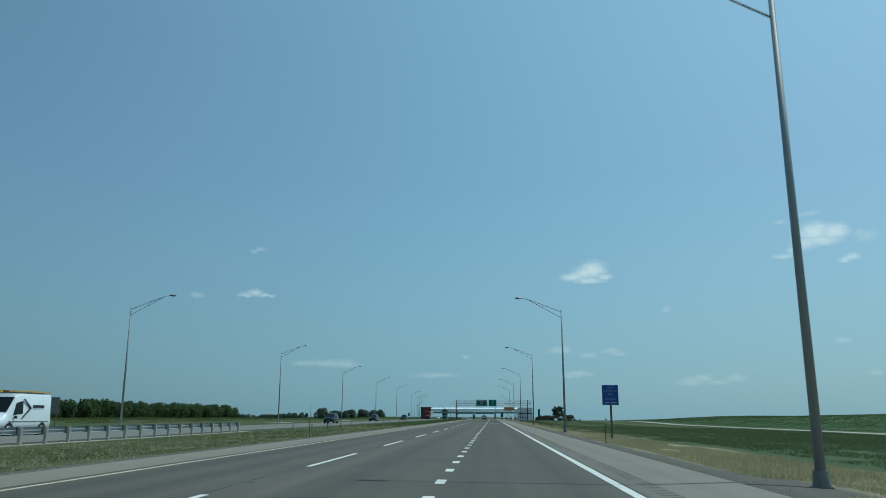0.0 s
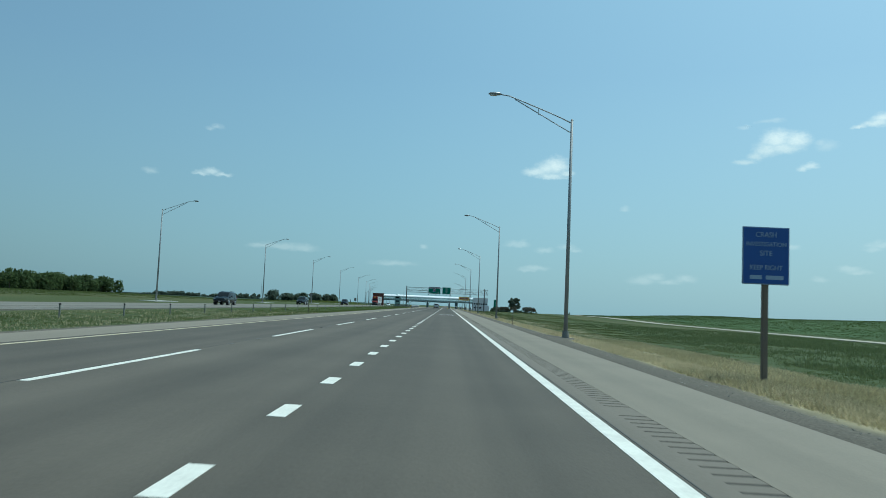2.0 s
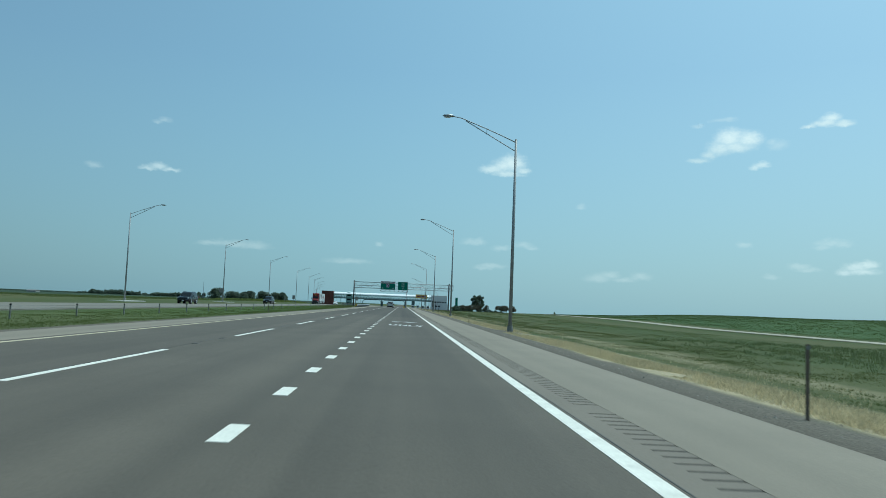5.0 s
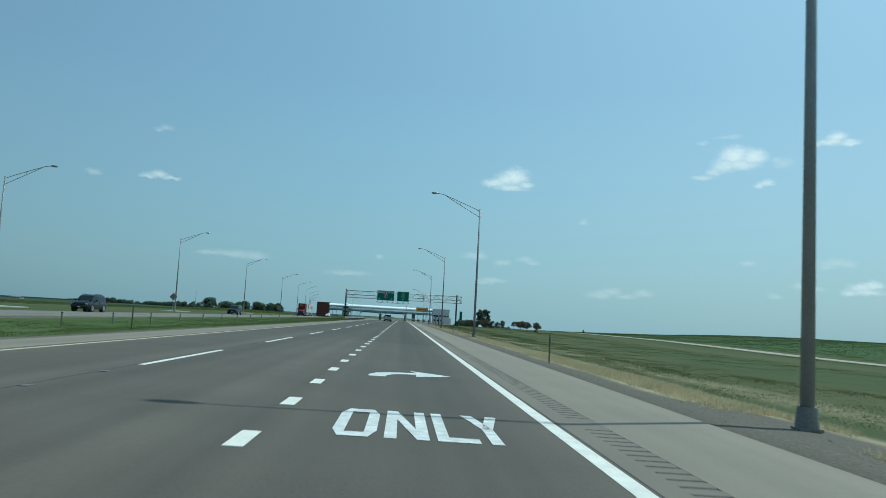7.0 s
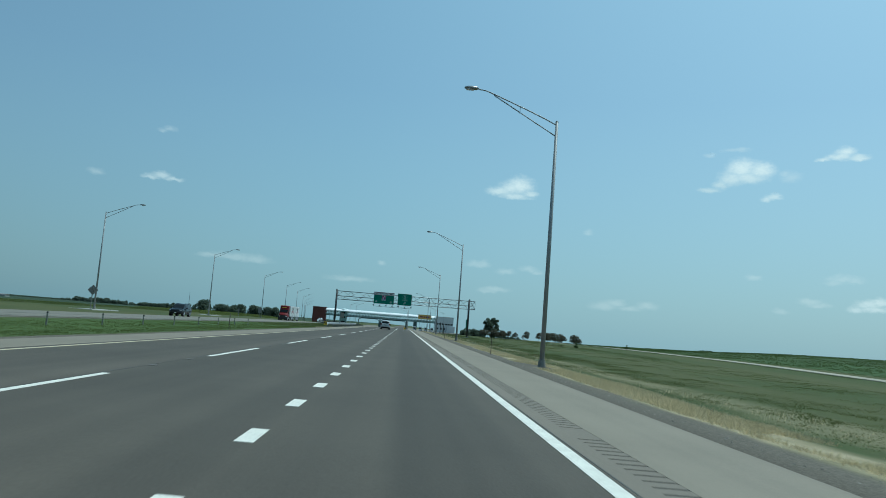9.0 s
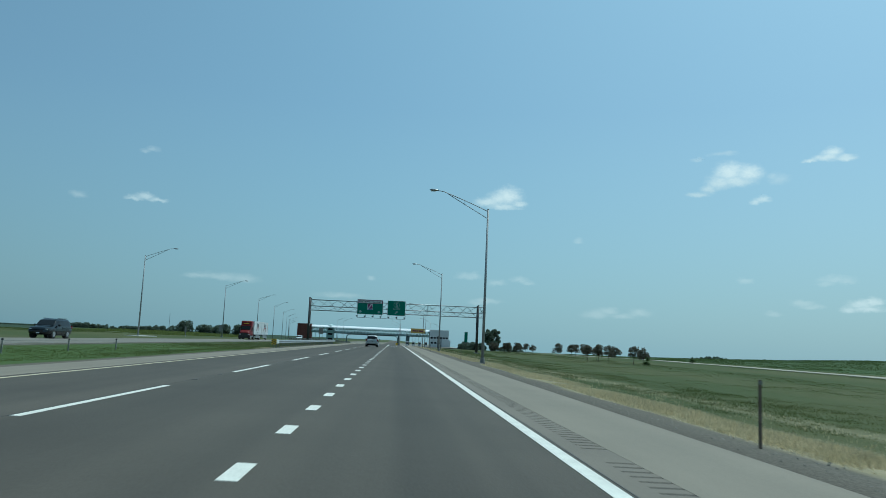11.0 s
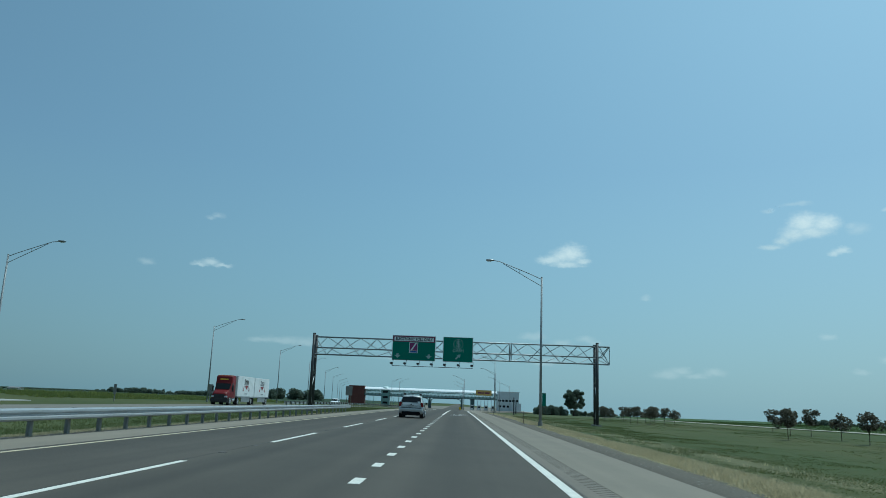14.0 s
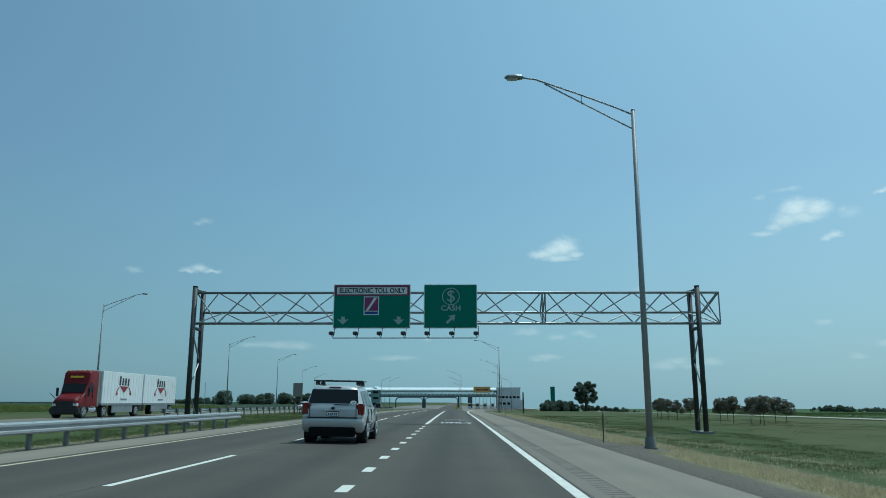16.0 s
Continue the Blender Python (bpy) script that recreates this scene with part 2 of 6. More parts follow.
    leftfar = mix(lush, leftfar, (0.062, 0.098, 0.026))
    col = mix(tan_zone, leftfar, tan)
    gravel = mix(ramp(noise_fac(18.0, (1, 1, 1), 6), 0.35, 0.65), (0.090, 0.079, 0.063), (0.142, 0.125, 0.102))
    wob2 = math_node("MULTIPLY", math_node("SUBTRACT", noise_fac(0.5, (1, 0.3, 1)), 0.5), 1.6)
    xg = math_node("ADD", sep.outputs[0], wob2)
    # the gravel widens to an apron round the foot of each street lamp, 61.5 m apart
    apron = math_node("MULTIPLY", math_node("PINGPONG", math_node("SUBTRACT", sep.outputs[1], 20.0), 30.75), -1.0)
    xr = math_node("SUBTRACT", xg, math_node("MULTIPLY", ramp(apron, -5.0, -1.2), 1.55))
    gr_zone = math_node("MULTIPLY", ramp(xg, -10.2, -9.4), math_node("SUBTRACT", 1.0, ramp(xr, 7.6, 8.3)))
    col = mix(gr_zone, col, gravel)
    l.new(col, p.inputs["Base Color"])
    bp = n.new("ShaderNodeBump")
    bp.inputs["Strength"].default_value, bp.inputs["Distance"].default_value = 0.3, 0.06
    l.new(noise_fac(6.0, (1, 1, 1), 8), bp.inputs["Height"])
    l.new(bp.outputs["Normal"], p.inputs["Normal"])
    return m


def leafy(m, share=0.4):
    """Thin leaves let part of the light through."""
    n, l = m.node_tree.nodes, m.node_tree.links
    p, out = n["Principled BSDF"], n["Material Output"]
    tr, mix, hsv = n.new("ShaderNodeBsdfTranslucent"), n.new("ShaderNodeMixShader"), n.new("ShaderNodeHueSaturation")
    src = p.inputs["Base Color"].links[0].from_socket
    hsv.inputs["Value"].default_value = 1.5
    l.new(src, hsv.inputs["Color"])
    l.new(hsv.outputs["Color"], tr.inputs["Color"])
    mix.inputs["Fac"].default_value = share
    l.new(p.outputs[0], mix.inputs[1])
    l.new(tr.outputs[0], mix.inputs[2])
    l.new(mix.outputs[0], out.inputs["Surface"])
    return m


MAT_GROUND = ground_material()
MAT_ASPHALT = asphalt_material("lane_asphalt", (0.071, 0.059, 0.045), (0.093, 0.078, 0.060), 0.26)
lane_wear(newer_course(MAT_ASPHALT, 167.5, 0.77), 3.62, -1.81, 0.1)
MAT_SHOULDER = asphalt_material("shoulder_asphalt", (0.176, 0.150, 0.115), (0.209, 0.179, 0.137), 0.12)
MAT_RUMBLE = asphalt_material("shoulder_band_asphalt", (0.136, 0.115, 0.090), (0.165, 0.140, 0.110), 0.12)
MAT_GROOVE = asphalt_material("dark_groove_asphalt", (0.06, 0.052, 0.043), (0.09, 0.079, 0.066), 0.1)
MAT_OPP = asphalt_material("opposite_concrete", (0.178, 0.160, 0.132), (0.15, 0.136, 0.113), 0.10)
MAT_PALE = material("pale_gravel", (0.36, 0.32, 0.25), (0.28, 0.25, 0.19), rough=0.95, fine=8, coarse=0.2)
MAT_WHITE_PAINT = material("road_paint_white", (0.76, 0.73, 0.65), (0.56, 0.53, 0.47), rough=0.6, fine=30, coarse=3)
MAT_YELLOW_PAINT = material("road_paint_yellow", (0.60, 0.50, 0.32), (0.42, 0.36, 0.25), rough=0.6, fine=30, coarse=3)
MAT_GALV = material("galvanised_steel", (0.31, 0.325, 0.335), (0.21, 0.222, 0.232), rough=0.42, metal=0.5, fine=22, coarse=1.5)
MAT_POLE = material("aluminium_pole", (0.315, 0.33, 0.338), (0.24, 0.252, 0.262), rough=0.55, metal=0.2, fine=18, coarse=0.8)
MAT_DARK_STEEL = material("weathered_dark_steel", (0.042, 0.044, 0.047), (0.066, 0.067, 0.069), rough=0.6, metal=0.3, fine=14, coarse=1)
MAT_RAIL = material("rail_steel", (0.44, 0.455, 0.465), (0.34, 0.352, 0.365), rough=0.4, metal=0.35, fine=16, coarse=0.8)
MAT_POST = material("weathered_rail_post", (0.23, 0.23, 0.21), (0.15, 0.15, 0.14), rough=0.8, fine=20, coarse=2)
MAT_WOOD = material("grey_timber_post", (0.19, 0.155, 0.12), (0.11, 0.095, 0.075), rough=0.9, fine=30, coarse=3, stretch=(1, 1, 0.1))
MAT_CONCRETE = material("concrete", (0.42, 0.41, 0.38), (0.33, 0.32, 0.30), rough=0.85, fine=20, coarse=1, bump=0.1)
MAT_GREEN_SIGN = material("green_sign_sheeting", (0.0, 0.160, 0.102), (0.0, 0.140, 0.09), rough=0.45, fine=60, coarse=0.6)
MAT_BLUE_SIGN = material("blue_sign_sheeting", (0.012, 0.07, 0.30), (0.01, 0.055, 0.25), rough=0.45, fine=60, coarse=0.8)
MAT_PURPLE = material("maroon_sign_border", (0.16, 0.03, 0.075), (0.13, 0.025, 0.06), rough=0.5)
MAT_SIGN_WHITE = material("white_sign_sheeting", (0.72, 0.74, 0.74), (0.66, 0.68, 0.68), rough=0.5)
MAT_SIGN_BLACK = material("black_lettering", (0.02, 0.02, 0.025), (0.03, 0.03, 0.035), rough=0.5)
MAT_SIGN_BACK = material("sign_back_aluminium", (0.27, 0.25, 0.23), (0.2, 0.19, 0.18), rough=0.5, metal=0.4)
MAT_YELLOW_SIGN = material("yellow_sheeting", (0.75, 0.5, 0.03), (0.66, 0.43, 0.03), rough=0.5)
MAT_CLEAR = glass_material("clear_lens", (0.5, 0.52, 0.52))
MAT_GLASS = glass_material("tinted_glass", (0.012, 0.014, 0.016))
MAT_GLASS.node_tree.nodes["Principled BSDF"].inputs["Specular IOR Level"].default_value = 0.2
MAT_TYRE = material("tyre_rubber", (0.018, 0.018, 0.018), (0.03, 0.03, 0.03), rough=0.85, fine=50)
MAT_RIM = material("alloy_rim", (0.55, 0.55, 0.56), (0.45, 0.45, 0.46), rough=0.3, metal=0.9)
MAT_BLACK = material("black_plastic", (0.014, 0.014, 0.015), (0.022, 0.022, 0.023), rough=0.6)
MAT_SILVER = material("silver_paint", (0.50, 0.50, 0.49), (0.46, 0.46, 0.45), rough=0.35, metal=0.3, fine=90, coarse=1, coat=0.6)
MAT_CAR_DARK = material("dark_blue_grey_paint", (0.010, 0.014, 0.017), (0.007, 0.010, 0.013), rough=0.14, metal=0.0, coat=0.0, spec=0.45)
MAT_CAR_WHITE = material("white_paint", (0.74, 0.75, 0.75), (0.68, 0.69, 0.69), rough=0.35, coat=0.5)
MAT_RED_PAINT = material("red_truck_paint", (0.14, 0.008, 0.010), (0.115, 0.007, 0.009), rough=0.5, coat=0.0, spec=0.25)
MAT_RED_LAMP = glass_material("red_lamp", (0.17, 0.006, 0.01))
MAT_LAMP_WHITE = glass_material("headlamp", (0.6, 0.62, 0.64))
MAT_CHROME = material("chrome", (0.75, 0.75, 0.76), (0.65, 0.65, 0.66), rough=0.15, metal=1.0)
MAT_BRICK = material("red_brown_brick", (0.17, 0.062, 0.05), (0.125, 0.045, 0.038), rough=0.9, fine=4, coarse=0.4)
MAT_FRAME = material("dark_green_steel", (0.06, 0.10, 0.10), (0.045, 0.075, 0.075), rough=0.5, fine=3, coarse=0.3)
MAT_TEAL = material("pale_green_steel", (0.21, 0.31, 0.29), (0.16, 0.25, 0.235), rough=0.5, fine=3, coarse=0.3)
MAT_ROOF = material("white_metal_roof", (0.88, 0.89, 0.89), (0.82, 0.83, 0.84), rough=0.4, metal=0.0, fine=3, coarse=0.3)
MAT_BUILDING = material("pale_grey_cladding", (0.56, 0.58, 0.59), (0.48, 0.50, 0.52), rough=0.7, fine=3, coarse=0.3)
MAT_ORANGE = material("ochre_panel", (0.52, 0.33, 0.09), (0.45, 0.28, 0.08), rough=0.6)
MAT_BARK = material("bark", (0.085, 0.065, 0.05), (0.05, 0.04, 0.032), rough=0.95, fine=20, coarse=3, bump=0.4)
MAT_LEAF_RED = material("leaves_plum", (0.115, 0.105, 0.080), (0.088, 0.086, 0.062), rough=0.75, island=0.35, fine=3, coarse=0.3, spec=0.2)
MAT_LEAF_MID = material("leaves_mid_green", (0.082, 0.112, 0.045), (0.062, 0.090, 0.036), rough=0.75, island=0.3, fine=3, coarse=0.2, spec=0.15)
# aerial haze over the far trees is put into this paler, bluer leaf colour
MAT_LEAF_HAZY = material("leaves_far_haze_tinted", (0.122, 0.150, 0.112), (0.094, 0.122, 0.092), rough=0.8, island=0.25, fine=3, coarse=0.2, spec=0.1)
MAT_WALKWAY = material("pale_glazed_panels", (0.50, 0.60, 0.60), (0.42, 0.52, 0.53), rough=0.25, fine=2, coarse=0.3)
MAT_GRASS = material("grass_blades", (0.142, 0.147, 0.064), (0.084, 0.110, 0.038), rough=0.8, island=0.2, fine=1.5, coarse=0.08, spec=0.2)
MAT_DRY = material("dry_grass_blades", (0.52, 0.440, 0.280), (0.37, 0.315, 0.192), rough=0.85, island=0.35, fine=1.5, coarse=0.1, spec=0.2)
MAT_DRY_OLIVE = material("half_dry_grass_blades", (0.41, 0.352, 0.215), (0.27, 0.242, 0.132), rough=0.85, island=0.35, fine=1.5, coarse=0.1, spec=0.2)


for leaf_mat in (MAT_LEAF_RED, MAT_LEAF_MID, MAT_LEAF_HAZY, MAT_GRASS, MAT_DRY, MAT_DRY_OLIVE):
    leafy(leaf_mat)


# ---- builders ----
def part(name, bm, mat, parent=None, label="", smooth=False):
    me = bpy.data.meshes.new(name)
    bmesh.ops.recalc_face_normals(bm, faces=bm.faces)
    bm.to_mesh(me)
    bm.free()
    me.materials.append(mat)
    if smooth:
        for f in me.polygons:
            f.use_smooth = True
    ob = new(name, me)
    if parent:
        ob.parent = parent
    if label:
        ob["label"] = label
    return ob


def share(name, me, parent, m):
    ob = new(name, me)
    ob.parent = parent
    ob.matrix_basis = m
    return ob


def thing(name, m, label, category, group="", kind=""):
    ob = new(name)
    ob.matrix_basis = m
    return tagged(ob, label, category, group, kind)


def box(bm, x0, x1, y0, y1, z0, z1, bevel=0.0):
    vs = bmesh.ops.create_cube(bm, size=1.0, matrix=Matrix.Translation(((x0 + x1) / 2, (y0 + y1) / 2, (z0 + z1) / 2)) @ Matrix.Diagonal((abs(x1 - x0), abs(y1 - y0), abs(z1 - z0), 1)))["verts"]
    if bevel:
        es = list({e for v in vs for e in v.link_edges})
        bmesh.ops.bevel(bm, geom=es, offset=bevel, segments=2, affect="EDGES")
    return bm


def tube(bm, p, q, r0, r1=None, seg=10):
    p, q = Vector(p), Vector(q)
    m = Matrix.Translation((p + q) / 2) @ (q - p).to_track_quat("Z", "Y").to_matrix().to_4x4()
    bmesh.ops.create_cone(bm, cap_ends=True, segments=seg, radius1=r0, radius2=r0 if r1 is None else r1, depth=(q - p).length, matrix=m)
    return bm


def loft(bm, rings):
    made = [[bm.verts.new(v) for v in ring] for ring in rings]
    k = len(made[0])
    for a, b in zip(made, made[1:]):
        for i in range(k):
            bm.faces.new((a[i], a[(i + 1) % k], b[(i + 1) % k], b[i]))
    bm.faces.new(made[0][::-1])
    bm.faces.new(made[-1])
    return bm


def pipe(bm, pts, r, seg=8):
    """One bent tube through the points."""
    pts = [Vector(p) for p in pts]
    rings = []
    for i, p in enumerate(pts):
        d = (pts[min(i + 1, len(pts) - 1)] - pts[max(i - 1, 0)]).normalized()
        side = d.cross(Vector((0, 1, 0) if abs(d.y) < 0.8 else (1, 0, 0))).normalized()
        up = d.cross(side)
        rings.append([p + side * math.cos(a) * r + up * math.sin(a) * r for a in (k * math.tau / seg for k in range(seg))])
    return loft(bm, rings)


def prism(bm, outline, y0, y1):
    """An outline in x and z, drawn out from y0 to y1."""
    return loft(bm, [[(x, y0, z) for x, z in outline], [(x, y1, z) for x, z in outline]])


def B():
    return bmesh.new()


def lettering(text, size, mat, parent, m, name="lettering", sx=1.0, sy=1.0, bold=0.0):
    cu = bpy.data.curves.new("text", "FONT")
    cu.body, cu.size, cu.extrude, cu.offset = text, size, 0.004, bold
    cu.align_x, cu.align_y = "CENTER", "CENTER"
    tmp = bpy.data.objects.new("text", cu)
    me = bpy.data.meshes.new_from_object(tmp)
    bpy.data.objects.remove(tmp)
    me.transform(Matrix.Diagonal((sx, sy, 1, 1)))
    me.materials.clear()
    me.materials.append(mat)
    ob = new(name, me)
    ob.parent = parent
    ob.matrix_basis = m
    return ob


FACE_BACK = pose(0, 0, 0, 90, 0, 0)      # text that faces towards -y


# ---- ground ----
def smooth(v, lo, hi):
    t = min(max((v - lo) / (hi - lo), 0.0), 1.0)
    return t * t * (3 - 2 * t)


def dip(y):
    return -2.35 * smooth(y, 345, 760)


def road_z(x, y):
    return -0.016 * x + dip(y)


PROFILE = [(-4500, 4), (-400, 0.6), (-90, 0.3), (-72, 0.7), (-60, 1.0), (-50, 0.8), (-45, 0.3), (-36.4, 0.02), (-34.0, -0.1), (-22.0, -0.1), (-21.2, 0.0), (-19.6, 0.02), (-14, -0.14), (-9.6, 0.09), (-8.7, 0.1), (-8.4, -0.2), (6.1, -0.4), (6.42, -0.13),
           (7.4, -0.2), (8.6, -0.3), (10.2, -0.42), (13, -0.52), (18, -0.6), (30, -0.68), (48, -0.98), (60, -1.0), (90, -1.0), (4500, -1.0)]


def ground_z(x, y):
    for (x0, z0), (x1, z1) in zip(PROFILE, PROFILE[1:]):
        if x <= x1:
            z = z0 + (z1 - z0) * (x - x0) / (x1 - x0)
            break
    z += dip(y)
    z += 0.55 * smooth(y, 200, 290) * smooth(x, 18, 48) * (1 - 0.4 * smooth(y, 340, 400))      # the meadow lifts a little further on
    z += (3.1 - 1.05 * smooth(y, 200, 290)) * smooth(x, 60, 112) * (1 - smooth(y, 340, 480)) + (0.22 * noise.noise((x * 0.03, y * 0.035, 5)) if x > 66 else 0.0)
    z -= 0.008 * max(0.0, y - 520) * smooth(x, 40, 110)      # the land falls away beyond the rise
    z -= 0.5 * smooth(y, 165, 215) * smooth(-x, 44, 58) * (1 - smooth(-x, 70, 90))      # the bank runs out beyond the thicket
    rough = 0.05 if (x > 7.5 or x < -42) else 0.0
    return z + rough * noise.noise((x * 0.4, y * 0.25, 0))


def build_ground():
    xs = sorted({x for x, _ in PROFILE} | {-2500, -1200, -800, -250, -150, -75, -52, -17, -11.5, 7.6, 11.5, 15, 21, 32, 52, 64, 68, 73, 79, 85, 90, 96, 102, 108, 112, 122, 115, 135, 160, 190, 220, 260, 300, 400, 600, 900, 1500, 2800})
    ys = [-600, -200, -60] + list(range(-30, 400, 5)) + list(range(400, 800, 20)) + [850, 950, 1100, 1400, 2000, 3000, 4700]
    verts = [(x, y, ground_z(x, y)) for y in ys for x in xs]
    k = len(xs)
    faces = [(j * k + i, j * k + i + 1, (j + 1) * k + i + 1, (j + 1) * k + i) for j in range(len(ys) - 1) for i in range(k - 1)]
    me = bpy.data.meshes.new("ground")
    me.from_pydata(verts, [], faces)
    me.materials.append(MAT_GROUND)
    for f in me.polygons:
        f.use_smooth = True
    return tagged(new("ground", me), "flat green farmland with dry roadside grass and gravel edge", "ground", kind="structure")


build_ground()
Y_STEPS = [-40] + list(range(-20, 340, 40)) + list(range(345, 780, 15)) + [800, 900, 1100]


def strip(name, x0, x1, mat, label, category, z_of=road_z, thick=0.3, y_steps=None):
    """A paved band with real thickness, that follows the road's fall."""
    bm = B()
    rings = [[(x0, y, z_of(x0, y)), (x1, y, z_of(x1, y)), (x1, y, z_of(x1, y) - thick), (x0, y, z_of(x0, y) - thick)] for y in (y_steps or Y_STEPS)]
    loft(bm, rings)
    return tagged(part(name, bm, mat), label, category, kind="structure")


road = strip("road", -7.25, 3.75, MAT_ASPHALT, "dark grey three-lane asphalt carriageway with painted lane marks", "road")
strip("shoulder_left", -8.75, -7.25, MAT_SHOULDER, "narrow light grey asphalt shoulder beside the median", "road shoulder")
strip("shoulder_band", 3.75, 4.05, MAT_RUMBLE, "worn grey asphalt band beside the white edge line", "road shoulder")
strip("shoulder_right", 4.42, 6.42, MAT_SHOULDER, "wide light grey asphalt shoulder", "road shoulder")
def build_opposite():
    """The carriageway loses its wide outer shoulder further on."""
    rings = []
    for y in sorted(set(Y_STEPS) | {160, 180, 200, 220, 240}):
        out, z = -34.0 + 2.6 * smooth(y, 150, 220), 0.03 + dip(y)
        rings.append([(out, y, z), (-22.0, y, z), (-22.0, y, z - 0.3), (out, y, z - 0.3)])
    return tagged(part("opposite_road", loft(B(), rings), MAT_OPP), "pale grey concrete carriageway of the opposite direction", "road", kind="structure")


build_opposite()
strip("frontage_road", 51, 55, MAT_PALE, "pale gravel farm road beyond the meadow", "road", z_of=lambda x, y: max(ground_z(51, y), ground_z(53, y), ground_z(55, y)) + 0.06, y_steps=[-400, -100, 0, 100] + list(range(150, 780, 15)) + [900, 1200, 2000])


def build_ramp():
    """The exit lane peels off to the right and widens towards the toll booths."""
    bm, rings = B(), []
    for y in range(395, 760, 15):
        out = 6.4 + 3.3e-4 * (y - 395) ** 2 + 0.02
        z = road_z(6.4, y) + 0.002
        rings.append([(6.38, y, z), (out + 0.02, y, z - 0.01 * (out - 6.4)), (out + 0.02, y, z - 0.5), (6.38, y, z - 0.5)])
    return tagged(part("ramp", loft(bm, rings), MAT_SHOULDER), "light grey asphalt ramp that leaves towards the toll booths", "road", kind="structure")


build_ramp()
PLAZA_STEPS = list(range(675, 780, 15)) + [800, 900, 1100]
strip("plaza_pavement_left", -62, -8.8, MAT_OPP, "pale concrete pavement of the toll plaza", "pavement", z_of=lambda x, y: 0.14 + dip(y), y_steps=PLAZA_STEPS)
strip("plaza_pavement_right", 6.5, 42, MAT_OPP, "pale concrete pavement before the toll booths", "pavement", z_of=lambda x, y: -0.12 + dip(y), y_steps=PLAZA_STEPS)


def build_rumble():
    """The milled band: cross grooves 0.3 m apart."""
    verts, faces = [], []
    y = -20.0
    while y < 430:
        plain = (y - 30.1) % 18.3 < 0.7            # a short break between the runs of grooves
        for dy, dz in ((0, 0), (0.11, 0), (0.13, -0.018), (0.16, -0.018), (0.19, 0)):
            dz = 0 if plain else dz
            for x in (4.05, 4.42):
                verts.append((x, y + dy, road_z(x, y) + dz - 0.002))
        y += 0.31
    for i in range(len(verts) // 2 - 1):
        faces.append((2 * i, 2 * i + 1, 2 * i + 3, 2 * i + 2))
    me = bpy.data.meshes.new("rumble_strip")
    me.from_pydata(verts, [], faces)
    me.materials.append(MAT_RUMBLE)
    me.materials.append(MAT_GROOVE)
    # floor and far wall of each groove take the darker asphalt
    for i, f in enumerate(me.polygons):
        f.material_index = 1 if i % 5 in (2, 3) and min(verts[v][2] - road_z(*verts[v][:2]) for v in f.vertices) < -0.01 else 0
    return tagged(new("rumble_strip", me), "milled rumble strip with close cross grooves in the shoulder", "rumble strip", kind="structure")


build_rumble()
strip("shoulder_band_far", 4.05, 4.42, MAT_SHOULDER, "light grey asphalt shoulder beyond the rumble strip", "road shoulder", y_steps=[430, 445, 460] + list(range(475, 780, 15)) + [800, 900, 1100])


# ---- road marks ----
def slab_mesh(name, w, length, mat, slope=-0.016):
    bm = B()
    box(bm, -w / 2, w / 2, 0, length, -0.01, 0.005)
    for v in bm.verts:
        v.co.z += slope * v.co.x
    me = bpy.data.meshes.new(name)
    bm.to_mesh(me)
    bm.free()
    me.materials.append(mat)
    return me


DASH_Y0, DASH_STEP, DASH_LEN = 34.31, 13.85, 7.3
me_dash = slab_mesh("lane_dash", 0.13, DASH_LEN - 0.5, MAT_WHITE_PAINT)
for n in range(-3, 30):
    y = DASH_Y0 + n * DASH_STEP
    share("lane_dash", me_dash, road, pose(-3.62, y, road_z(-3.62, y)))
DOT_STEP = 3.349
me_dot = slab_mesh("lane_drop_dot", 0.2, 0.95, MAT_WHITE_PAINT)
y = DOT_Y0 - 14 * DOT_STEP
while y < 344:
    share("lane_drop_dot", me_dot, road, pose(0, y, road_z(0, y)))
    y += DOT_STEP


def line_mark(name, x0, x1, w, y0, y1, mat):
    bm = B()
    ys = [y for y in np.arange(y0, y1, 12.0)] + [y1]
    cx = [x0 + (x1 - x0) * ((y - y0) / (y1 - y0)) ** 2 for y in ys]
    loft(bm, [[(x - w / 2, y, road_z(x - w / 2, y) + 0.005), (x + w / 2, y, road_z(x + w / 2, y) + 0.005), (x + w / 2, y, road_z(x + w / 2, y) - 0.01), (x - w / 2, y, road_z(x - w / 2, y) - 0.01)] for x, y in zip(cx, ys)])
    return part(name, bm, mat, road)


line_mark("edge_line", 3.6, 3.6, 0.2, -30, 395, MAT_WHITE_PAINT)
line_mark("edge_line", 3.6, 9.2, 0.2, 395, 530, MAT_WHITE_PAINT)
line_mark("edge_line", -6.98, -6.98, 0.105, -30, 760, MAT_YELLOW_PAINT)
line_mark("solid_lane_line", 0, 0, 0.22, 346, 430, MAT_WHITE_PAINT)



